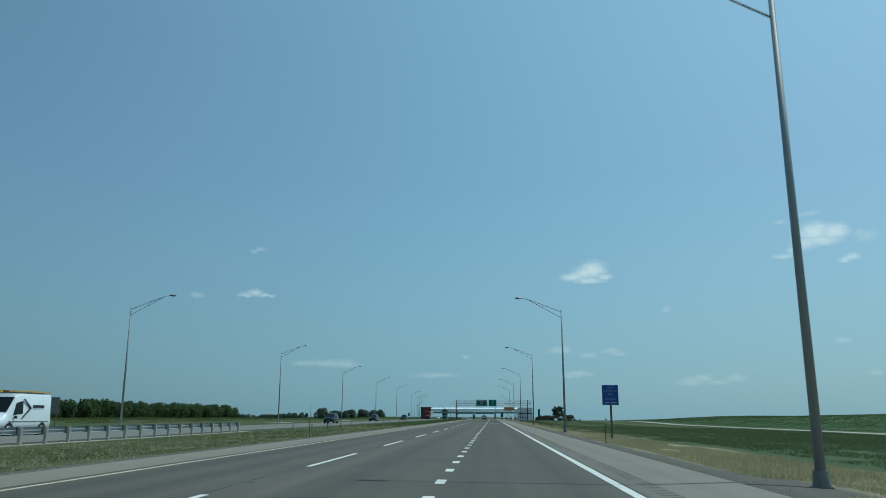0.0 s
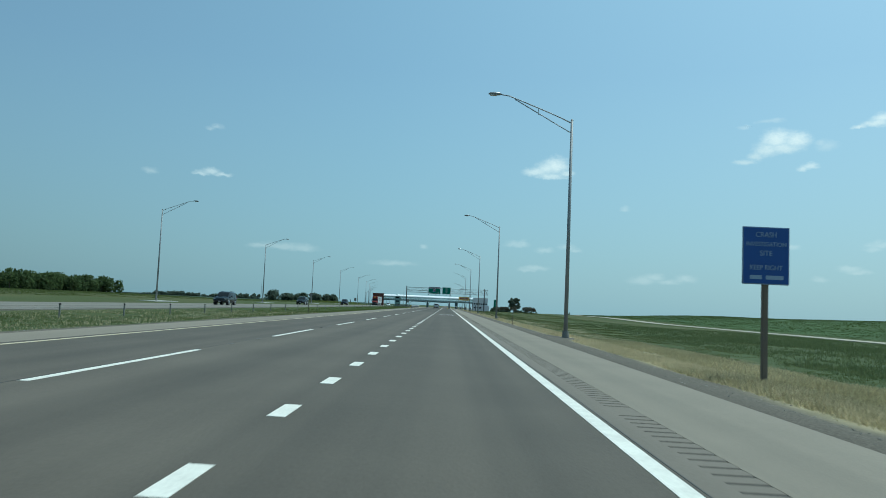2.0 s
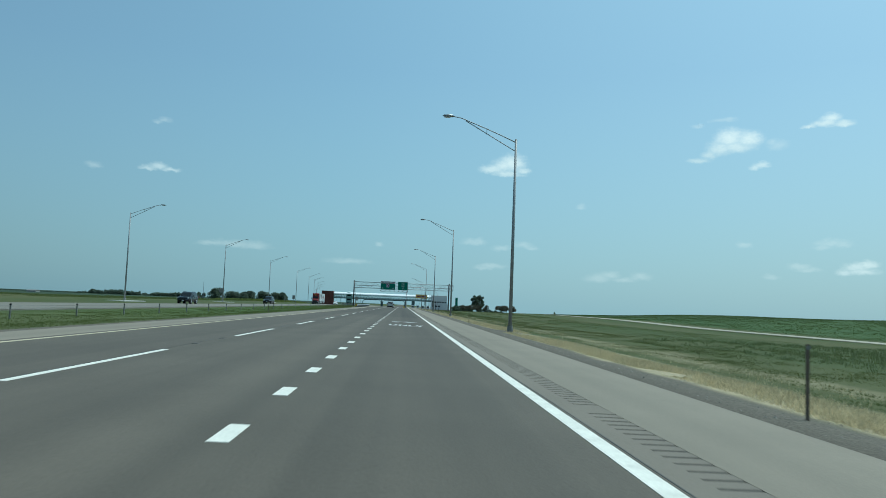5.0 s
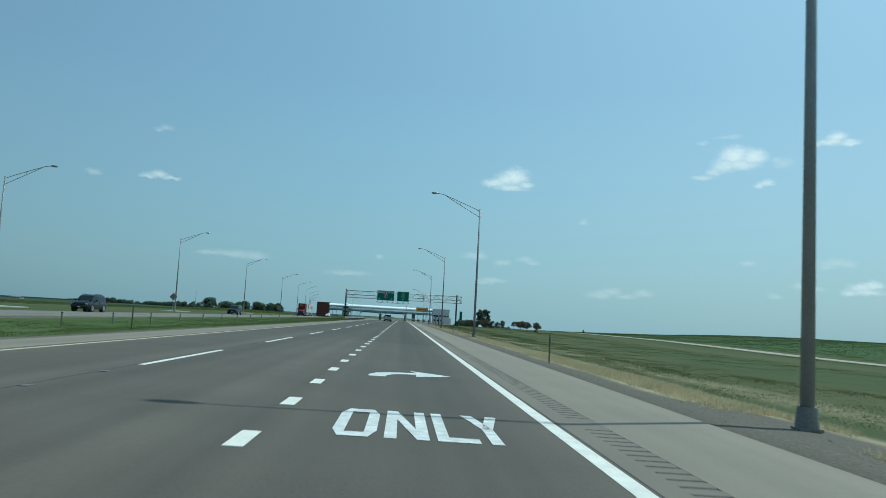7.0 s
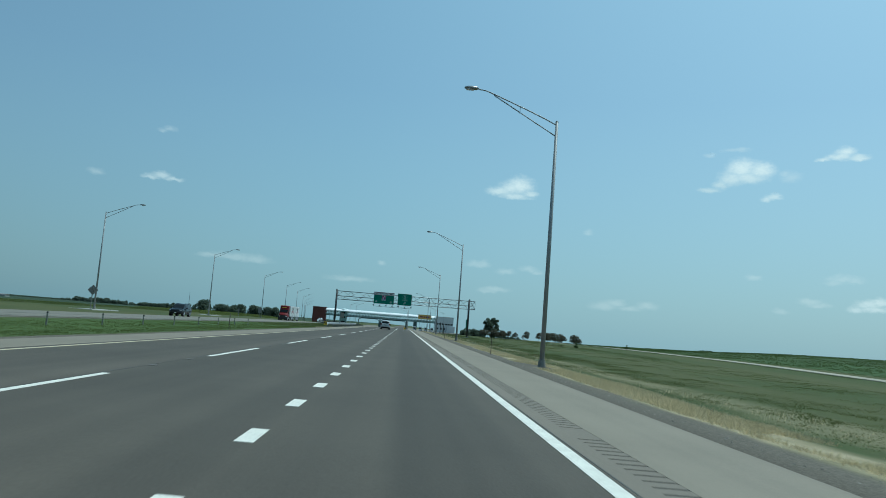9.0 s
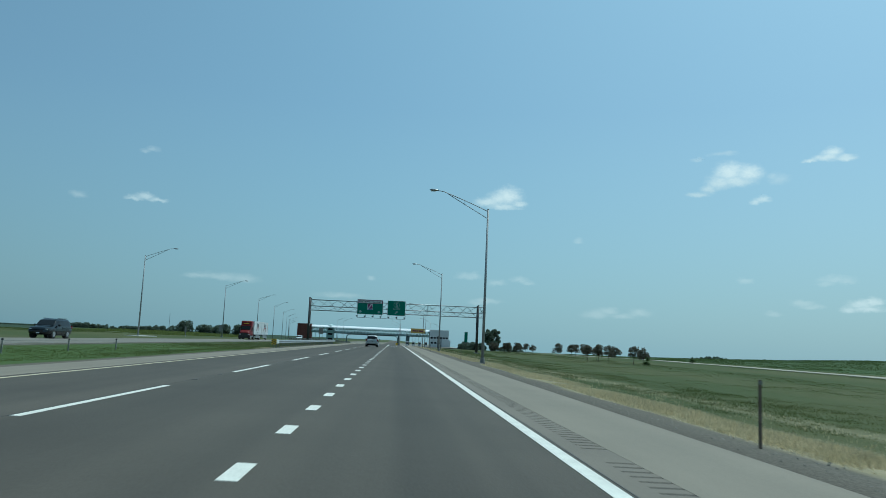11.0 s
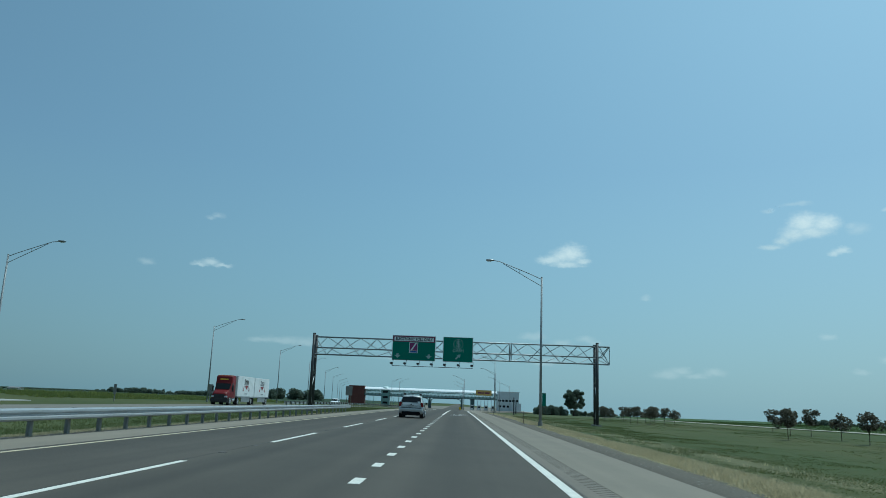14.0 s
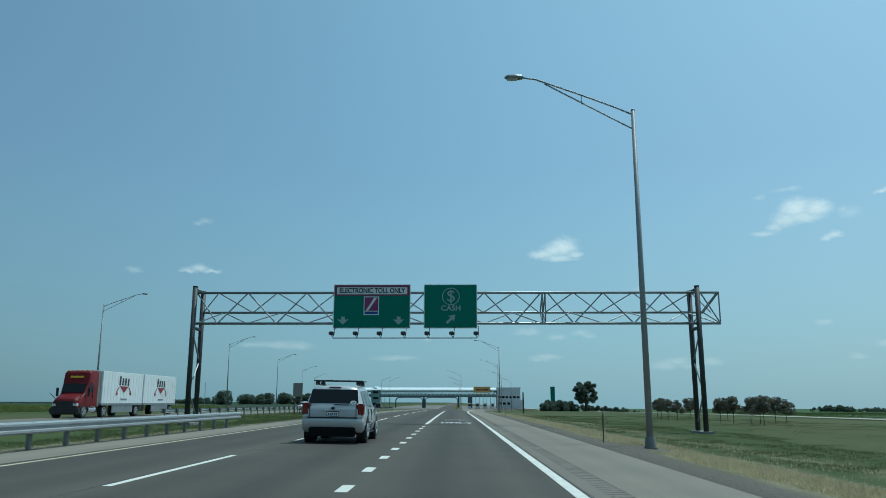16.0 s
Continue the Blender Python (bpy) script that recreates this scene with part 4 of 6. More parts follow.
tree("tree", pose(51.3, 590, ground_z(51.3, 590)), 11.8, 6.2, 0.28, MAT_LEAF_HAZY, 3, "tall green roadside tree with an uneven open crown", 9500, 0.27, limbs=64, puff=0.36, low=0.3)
young = [tree("young_tree", pose((31.2, 31.8, 36.0)[i], (292.5, 297.9, 346)[i], ground_z(31.5, 296)), 2.3 + 0.13 * i, 1.0, 0.035, MAT_LEAF_RED, 20 + i, "young plum-leaved tree in a row on the meadow", 950, 0.085, "row of young trees", limbs=17, puff=0.7, low=0.42) for i in range(3)]
for i, (x, y) in enumerate(((29.9, 287.5), (47.5, 318))):
    tree("shrub", pose(x, y, ground_z(x, y)), 1.15, 0.38, 0.025, MAT_LEAF_MID, 70 + i, "small dark green shrub alone in the meadow", 500, 0.07, low=0.2)
rng = np.random.default_rng(8)
spots = [(30.8, 302.6), (31.4, 307.9), (30.8, 310.7), (31.6, 314.6), (30.7, 316.5), (27.4, 322), (32.4, 323.8), (32, 332.3), (34.5, 333.7), (32.3, 370.5), (30.2, 367.9), (27.6, 364), (28.8, 367.8), (28.6, 369.4), (26.4, 367.7),
         (31.1, 382.3), (25.8, 369.2), (29, 388.4), (25.6, 381.9), (24.6, 381.8), (25.5, 388), (31, 396), (28, 399)]
for i, (x, y) in enumerate(spots):
    copy_thing(young[i % 3], pose(x, y, ground_z(x, y), 0, 0, rng.uniform(0, 360)))


def wood(name, box_x, box_y, height, count, mat, seed, label, leaf, n_leaves, step, bumps=0.25, clumps=0.0):
    """A closed belt of trees seen from afar: overlapping crowns of many leaves on short trunks."""
    rng = np.random.default_rng(seed)
    centres, bm = [], B()
    for _ in range(count):
        x, y = rng.uniform(*box_x), rng.uniform(*box_y)
        h = height * rng.uniform(1 - bumps, 1 + bumps * 0.6)
        h *= 1 + clumps * 1.6 * noise.noise((x * 0.035, y * 0.02, seed))
        g = ground_z(x, y)
        tube(bm, (x, y, g - 0.2), (x, y, g + h * 0.7), step * 0.05, step * 0.03, 5)
        centres.append((x, y, g + h * 0.66, h * 0.34))
        centres.append((x + rng.uniform(-1, 1) * step, y + rng.uniform(-1, 1) * step, g + h * 0.33, h * 0.36))
    ob = raw_part(name, *leaf_cloud(rng, centres, n_leaves, leaf, 1.0), mat)
    part("trunks", bm, MAT_BARK, ob)
    return tagged(ob, label, "trees", kind="stuff")


wood("thicket", (-76, -58.5), (52, 179), 2.75, 420, MAT_LEAF_MID, 4, "dense dark green thicket along the far verge", 0.2, 150000, 1.3, 0.16)
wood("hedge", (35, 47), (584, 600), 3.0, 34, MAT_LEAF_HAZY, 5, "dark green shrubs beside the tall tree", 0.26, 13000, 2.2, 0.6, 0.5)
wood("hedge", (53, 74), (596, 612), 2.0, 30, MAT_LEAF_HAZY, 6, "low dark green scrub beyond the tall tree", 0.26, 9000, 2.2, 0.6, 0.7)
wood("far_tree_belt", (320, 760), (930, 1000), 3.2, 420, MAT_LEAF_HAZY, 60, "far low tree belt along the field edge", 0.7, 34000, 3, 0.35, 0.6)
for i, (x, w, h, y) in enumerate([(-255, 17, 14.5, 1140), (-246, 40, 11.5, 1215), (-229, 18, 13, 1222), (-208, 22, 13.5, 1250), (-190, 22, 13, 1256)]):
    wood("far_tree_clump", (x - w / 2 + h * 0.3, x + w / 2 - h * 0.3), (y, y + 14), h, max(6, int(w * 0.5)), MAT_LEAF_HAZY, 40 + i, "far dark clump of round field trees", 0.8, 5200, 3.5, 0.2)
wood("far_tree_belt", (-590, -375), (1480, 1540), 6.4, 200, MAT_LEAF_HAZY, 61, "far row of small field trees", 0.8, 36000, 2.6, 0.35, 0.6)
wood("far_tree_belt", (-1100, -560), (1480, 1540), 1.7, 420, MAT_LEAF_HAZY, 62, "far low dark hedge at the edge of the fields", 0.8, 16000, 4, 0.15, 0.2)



# ---- vehicles ----
def body_at(stations, y):
    for a, b in zip(stations, stations[1:]):
        if y <= b[0] + 1e-9:
            t = (y - a[0]) / (b[0] - a[0])
            return [p + (q - p) * t for p, q in zip(a, b)]
    return list(stations[-1])


def body_ring(s):
    y, hw, z0, zb, zr, hr = s
    half = [(hw * 0.86, z0), (hw * 0.97, z0 + 0.10), (hw, z0 + 0.32), (hw * 0.995, (z0 + zb) / 2 + 0.12), (hw * 0.965, zb), (hr + 0.03, zr - 0.12 * min(1, (zr - zb) / 0.3)), (hr - 0.06, zr - 0.02), (hr * 0.5, zr + 0.01)]
    return [(x, y, z) for x, z in half] + [(-x, y, z) for x, z in half[::-1]]


def side_point(stations, y, s, sx, off=0.012):
    st = body_at(stations, y)
    hw, zb, zr, hr = st[1], st[3], st[4], st[5]
    x = hw * 0.965 + (hr + 0.03 - hw * 0.965) * s
    z = zb + (zr - 0.12 * min(1, (zr - zb) / 0.3) - zb) * s
    return (sx * (x + off), y, z)


def side_pane(stations, y0, y1, s0, s1, sx, skew0=0.0, skew1=0.0):
    """A window pane that lies on the body's flank; skew leans its ends."""
    bm = B()
    n = 6
    grid = []
    for j in range(4):
        s = s0 + (s1 - s0) * j / 3
        a, b = y0 + skew0 * (s - s0) / (s1 - s0), y1 + skew1 * (s - s0) / (s1 - s0)
        grid.append([bm.verts.new(side_point(stations, a + (b - a) * i / n, s, sx)) for i in range(n + 1)])
    for r0, r1 in zip(grid, grid[1:]):
        for i in range(n):
            bm.faces.new((r0[i], r0[i + 1], r1[i + 1], r1[i]))
    return bm


def end_pane(stations, ya, yb, w, off, drop=0.0):
    """A windscreen or rear window on the sloping end between two stations."""
    bm = B()
    rows = []
    for i in range(5):
        y = ya + (yb - ya) * i / 4
        st = body_at(stations, y)
        hw = st[5] * w
        rows.append([bm.verts.new((x * hw, y + off[0], st[4] + off[1] - drop * abs(x))) for x in (-1, -0.6, 0, 0.6, 1)])
    for a, b in zip(rows, rows[1:]):
        for i in range(4):
            bm.faces.new((a[i], a[i + 1], b[i + 1], b[i]))
    return bm


def wheel(parent, x, y, r, w, sx, rim_mat):
    tyre = part("wheel", tube(B(), (x - w / 2, y, r), (x + w / 2, y, r), r, seg=28), MAT_TYRE, parent, smooth=False)
    part("rim", tube(B(), (x + sx * w * 0.2, y, r), (x + sx * (w / 2 + 0.008), y, r), r * 0.66, r * 0.6, seg=24), MAT_BLACK, tyre)
    bm = B()
    for i in range(5):
        a = i * math.tau / 5 + 0.3
        c = Vector((x + sx * (w / 2 + 0.006), y, r))
        d = Vector((0, math.cos(a), math.sin(a)))
        tube(bm, c + d * r * 0.08, c + d * r * 0.62, 0.055, 0.04, 6)
    tube(bm, (x + sx * w * 0.4, y, r), (x + sx * (w / 2 + 0.025), y, r), r * 0.17, seg=12)
    for i in range(24):
        a0, a1 = i * math.tau / 24, (i + 1) * math.tau / 24
        xx = x + sx * (w / 2 + 0.006)
        tube(bm, (xx, y + math.cos(a0) * r * 0.63, r + math.sin(a0) * r * 0.63), (xx, y + math.cos(a1) * r * 0.63, r + math.sin(a1) * r * 0.63), 0.018, seg=5)
    part("spokes", bm, rim_mat, tyre)
    return tyre


SUV = [(-2.43, .86, .50, .98, 1.02, .76), (-2.41, .92, .44, 1.04, 1.10, .80), (-2.36, .962, .38, 1.08, 1.20, .80), (-2.12, .985, .34, 1.11, 1.73, .715), (-1.95, .99, .32, 1.11, 1.79, .72), (-0.6, .995, .30, 1.10, 1.83, .73),
       (0.2, .995, .30, 1.08, 1.80, .73), (0.55, .995, .30, 1.07, 1.70, .72), (1.25, .99, .30, 1.04, 1.16, .80), (1.45, .98, .30, 1.03, 1.10, .82), (2.0, .96, .32, .98, 1.05, .80), (2.3, .90, .38, .88, .95, .74), (2.43, .80, .45, .75, .80, .65)]
VAN = [(-2.80, .96, .50, 1.2, 2.62, .84), (-2.72, 1.0, .42, 1.25, 2.74, .88), (0.8, 1.0, .40, 1.25, 2.76, .88), (1.25, 1.0, .40, 1.22, 2.6, .85), (2.05, .99, .40, 1.16, 1.45, .82), (2.35, .97, .42, 1.10, 1.24, .80), (2.75, .92, .45, .95, 1.08, .74), (2.85, .82, .50, .80, .86, .66)]


def car(name, m, st, mat, label, group="", rim=MAT_RIM):
    ob = thing(name, m, label, "car", group)
    y0, y1 = st[0][0], st[-1][0]
    ys = sorted({s[0] for s in st} | {float(v) for v in np.arange(y0, y1, 0.14)})
    bm = loft(B(), [body_ring(body_at(st, y)) for y in ys])
    part("body", bm, mat, ob, smooth=True)
    r = 0.375
    wy = (y0 + 1.02, y1 - 1.0)
    for y in wy:
        for sx in (1, -1):
            hw = body_at(st, y)[1]
            bm = B()
            tube(bm, (sx * (hw - 0.3), y, r + 0.03), (sx * (hw + 0.004), y, r + 0.03), r + 0.075, seg=28)
            part("wheel_arch", bm, MAT_BLACK, ob)
            wheel(ob, sx * (hw - 0.115), y, r, 0.25, sx, rim)
    for sx in (1, -1):
        part("sill", box(B(), sx * 0.84, sx * 0.97, wy[0] + 0.5, wy[1] - 0.5, 0.27, 0.34, 0.02), MAT_BLACK, ob)
    return ob


MAT_VALANCE = material("black_valance", (0.008, 0.008, 0.009), (0.012, 0.012, 0.013), rough=0.9, spec=0.1)


def silver_suv(m):
    ob = car("silver_suv", m, SUV, MAT_SILVER, "silver sport utility car with black roof bars in the middle lane")
    part("rear_window", end_pane(SUV, -2.345, -2.15, 1.0, (-0.012, 0.014)), MAT_GLASS, ob, "dark tinted rear window", smooth=True)
    part("windscreen", end_pane(SUV, 0.62, 1.22, 0.98, (0.01, 0.018)), MAT_GLASS, ob, smooth=True)
    for sx in (1, -1):
        for a, b, k0, k1 in ((-1.98, -1.30, 0.12, 0.0), (-1.12, -0.30, 0.0, 0.0), (-0.20, 0.82, 0.0, -0.48)):
            part("side_window", side_pane(SUV, a, b, 0.1, 0.93, sx, k0, k1), MAT_GLASS, ob, smooth=True)
        part("tail_lamp", box(B(), sx * 0.755, sx * 0.978, -2.448, -2.16, 0.87, 1.24, 0.035), MAT_RED_LAMP, ob, "red tail lamp")
        part("head_lamp", box(B(), sx * 0.55, sx * 0.86, 2.2, 2.42, 0.68, 0.86, 0.03), MAT_LAMP_WHITE, ob)
        mirror = part("mirror", box(B(), sx * 1.0, sx * 1.22, 0.62, 0.8, 1.08, 1.27, 0.04), MAT_SILVER, ob)
        part("mirror_glass", box(B(), sx * 1.03, sx * 1.2, 0.605, 0.625, 1.1, 1.25), MAT_BLACK, mirror)
        for y in (-0.95, 0.0):
            part("door_handle", box(B(), sx * 0.985, sx * 1.02, y - 0.1, y + 0.1, 0.93, 0.97, 0.012), MAT_CHROME, ob)
        part("side_strip", box(B(), sx * 0.985, sx * 1.012, -1.0, 0.95, 0.60, 0.68, 0.012), MAT_CHROME, ob)
        for y in (-1.2, -0.25, 0.92):
            part("door_seam", box(B(), sx * 0.96, sx * 0.9985, y - 0.006, y + 0.006, 0.42, 1.06), MAT_BLACK, ob)
        part("roof_rail", box(B(), sx * 0.64, sx * 0.69, -1.9, 0.1, 1.82, 1.87, 0.015), MAT_BLACK, ob)
        for y in (-1.55, -0.55):
            part("bar_foot", box(B(), sx * 0.6, sx * 0.74, y - 0.07, y + 0.07, 1.84, 1.96, 0.02), MAT_BLACK, ob)
    for y in (-1.55, -0.55):
        part("roof_bar", box(B(), -0.82, 0.82, y - 0.035, y + 0.035, 1.955, 1.985, 0.01), MAT_BLACK, ob, "black roof bar")
    bm = B()
    rows = []
    for z, w, y in ((0.34, 0.90, -2.36), (0.40, 0.955, -2.44), (0.56, 0.985, -2.5), (0.70, 0.985, -2.52), (0.77, 0.965, -2.5), (0.80, 0.94, -2.44)):
        rows.append([(x * w, -2.05 if abs(x) > 0.99 else y + 0.11 * max(0.0, abs(x) - 0.72) ** 1.5 * 7, z) for x in (-1, -0.985, -0.93, -0.8, -0.5, 0, 0.5, 0.8, 0.93, 0.985, 1)])
    loft(bm, rows)
    part("bumper", bm, MAT_SILVER, ob, smooth=True)
    bm = B()
    loft(bm, [[(x * w, y, z) for x, y in ((-1, -2.3), (-0.94, -2.52), (0.94, -2.52), (1, -2.3))] for z, w in ((0.22, 0.70), (0.34, 0.76), (0.46, 0.77), (0.51, 0.73))])
    for v in bm.verts:
        v.co.y += 0.012 * (v.co.z < 0.3) - 0.012 * (v.co.z > 0.44) if v.co.y < -2.4 else 0
    part("bumper_lower", bm, MAT_VALANCE, ob, "black lower bumper")
    part("bumper_step", box(B(), -0.8, 0.8, -2.515, -2.42, 0.795, 0.818, 0.006), MAT_BLACK, ob)
    for sx in (1, -1):
        part("tailgate_seam", box(B(), sx * 0.728, sx * 0.742, -2.456, -2.36, 0.82, 1.22), MAT_BLACK, ob)
        part("reversing_lamp", box(B(), sx * 0.76, sx * 0.965, -2.452, -2.25, 0.80, 0.875, 0.02), MAT_LAMP_WHITE, ob, "white reversing lamp")
    part("brake_lamp", box(B(), -0.2, 0.2, -2.14, -2.05, 1.725, 1.765, 0.01), MAT_RED_LAMP, ob, "red high brake lamp")
    part("tailgate_recess", box(B(), -0.48, 0.48, -2.438, -2.40, 0.83, 1.0, 0.01), MAT_SILVER, ob)
    plate = part("number_plate", box(B(), -0.19, 0.19, -2.452, -2.42, 0.85, 0.99, 0.01), MAT_SIGN_WHITE, ob)
    part("plate_frame", box(B(), -0.205, 0.205, -2.447, -2.42, 0.835, 1.005, 0.01), MAT_BLACK, plate)
    for x in (-0.13, -0.07, -0.01, 0.06, 0.12):
        part("plate_bar", box(B(), x - 0.018, x + 0.018, -2.456, -2.44, 0.88, 0.95), MAT_SIGN_BLACK, plate)
    part("grab_strip", box(B(), -0.36, 0.36, -2.45, -2.41, 1.005, 1.04, 0.01), MAT_SILVER, ob)
    part("badge", box(B(), -0.06, 0.06, -2.452, -2.38, 1.05, 1.13, 0.015), MAT_BLACK, ob)
    part("wiper", tube(B(), (0.02, -2.385, 1.21), (0.5, -2.375, 1.20), 0.014, seg=6), MAT_BLACK, ob)
    bm = B()
    bmesh.ops.create_circle(bm, cap_ends=True, segments=24, radius=1, matrix=pose(0.63, -2.362, 1.27, 70, 0, 0) @ Matrix.Diagonal((0.10, 0.07, 1, 1)))
    sticker = part("oval_sticker", bm, MAT_SIGN_WHITE, ob, "white oval country sticker")
    lettering("HR", 0.085, MAT_SIGN_BLACK, sticker, pose(0.63, -2.366, 1.272) @ pose(0, 0, 0, 70, 0, 0))
    return ob


silver_suv(pose(-2.15, 326.0, road_z(-2.15, 320) + 0.005, 0, 0.9, 0))


def traffic(name, x, y, st, mat, label, heading=180):
    ob = car(name, pose(x, y, 0.035 + dip(y), 0, 0, heading), st, mat, label, group="traffic on the opposite road")
    f0 = next(s for s in st[::-1] if s[4] - s[3] > 0.3)
    nxt = st[st.index(f0) + 1]
    part("windscreen", end_pane(st, f0[0] + 0.08, nxt[0] - 0.05, 0.98, (0.01, 0.018)), MAT_GLASS, ob, smooth=True)
    for sx in (1, -1):
        part("head_lamp", box(B(), sx * 0.55, sx * 0.84, st[-1][0] - 0.2, st[-1][0] - 0.02, 0.68, 0.86, 0.03), MAT_LAMP_WHITE, ob)
        part("mirror", box(B(), sx * 1.0, sx * 1.2, f0[0] + 0.1, f0[0] + 0.25, 1.1, 1.28, 0.03), MAT_BLACK, ob)
        part("side_window", side_pane(st, f0[0] - 0.75, f0[0] + 0.3, 0.1, 0.92 if st is SUV else 0.7, sx, 0, -0.3), MAT_GLASS, ob, smooth=True)
        if st is SUV:
            part("side_window", side_pane(st, -1.1, -0.3, 0.1, 0.92, sx), MAT_GLASS, ob, smooth=True)
            part("side_window", side_pane(st, -1.98, -1.25, 0.1, 0.92, sx, 0.12, 0), MAT_GLASS, ob, smooth=True)
            part("tail_lamp", box(B(), sx * 0.76, sx * 0.97, -2.445, -2.2, 0.88, 1.2, 0.03), MAT_RED_LAMP, ob, "red tail lamp")
            part("roof_rail", box(B(), sx * 0.62, sx * 0.67, -1.8, 0.2, 1.815, 1.86, 0.015), MAT_BLACK, ob)
            for y in (-1.2, -0.25, 0.92):
                part("door_seam", box(B(), sx * 0.96, sx * 0.9985, y - 0.006, y + 0.006, 0.42, 1.06), MAT_BLACK, ob)
            for y in (-0.95, 0.0):
                part("door_handle", box(B(), sx * 0.985, sx * 1.015, y - 0.1, y + 0.1, 0.93, 0.97, 0.012), MAT_CHROME, ob)
    part("number_plate", box(B(), -0.15, 0.15, st[-1][0] - 0.02, st[-1][0] + 0.03, 0.44, 0.53, 0.005), MAT_SIGN_WHITE, ob)
    part("grille", box(B(), -0.45, 0.45, st[-1][0] - 0.1, st[-1][0] + 0.01, 0.55, 0.74, 0.02), MAT_BLACK, ob)
    return ob


traffic("dark_suv", -28.6, 141, SUV, MAT_CAR_DARK, "dark blue sport utility car on the opposite road")
traffic("dark_suv", -31.4, 210.5, SUV, MAT_CAR_DARK, "dark blue sport utility car on the opposite road")
traffic("dark_suv", -30.6, 276, SUV, MAT_CAR_DARK, "dark blue sport utility car on the opposite road")
traffic("white_car", -31.6, 468, SUV, MAT_CAR_WHITE, "white car far off on the opposite road")
van = traffic("white_van", -31.4, 51.0, VAN, MAT_CAR_WHITE, "white work van with ladders on its roof rack")
for sx in (1, -1):
    for lo, hi in (((0.62, 1.05), (-0.28, 1.8)), ((0.5, 2.4), (-0.28, 1.8))):
        (y0, z0), (y1, z1) = lo, hi
        bm = B()
        loft(bm, [[(sx * d, y0 + 0.09, z0), (sx * d, y0 - 0.05, z0), (sx * d, y1 - 0.14, z1), (sx * d, y1 + 0.06, z1)] for d in (0.965, 1.006)])
        part("side_emblem", bm, MAT_SIGN_BLACK, van, "black angular stroke")
    part("side_trim", box(B(), sx * 0.985, sx * 1.008, -2.5, 2.0, 0.86, 0.94, 0.01), MAT_SIGN_BACK, van, "grey side trim")
    for k in range(6):
        part("side_bar", box(B(), sx * 0.955, sx * 1.0, -0.75 - k * 0.22, -0.6 - k * 0.22, 1.82, 2.0), MAT_SIGN_BLACK, van)
for y in (-2.0, -0.5, 0.8):
    part("rack_bar", box(B(), -0.85, 0.85, y - 0.03, y + 0.03, 2.78, 2.86, 0.01), MAT_GALV, van)
for x, mt in ((-0.5, MAT_ORANGE), (-0.1, MAT_RED_PAINT), (0.45, MAT_YELLOW_SIGN)):
    bm = B()
    for dx in (-0.18, 0.18):
        box(bm, x + dx - 0.025, x + dx + 0.025, -2.9, 1.3, 2.86, 2.95)
    for yy in np.arange(-2.7, 1.3, 0.35):
        tube(bm, (x - 0.18, yy, 2.9), (x + 0.18, yy, 2.9), 0.018, seg=5)
    part("ladder", bm, mt, van)


MAT_EMBLEM = material("dark_red_film", (0.24, 0.018, 0.024), (0.19, 0.014, 0.02), rough=0.5)


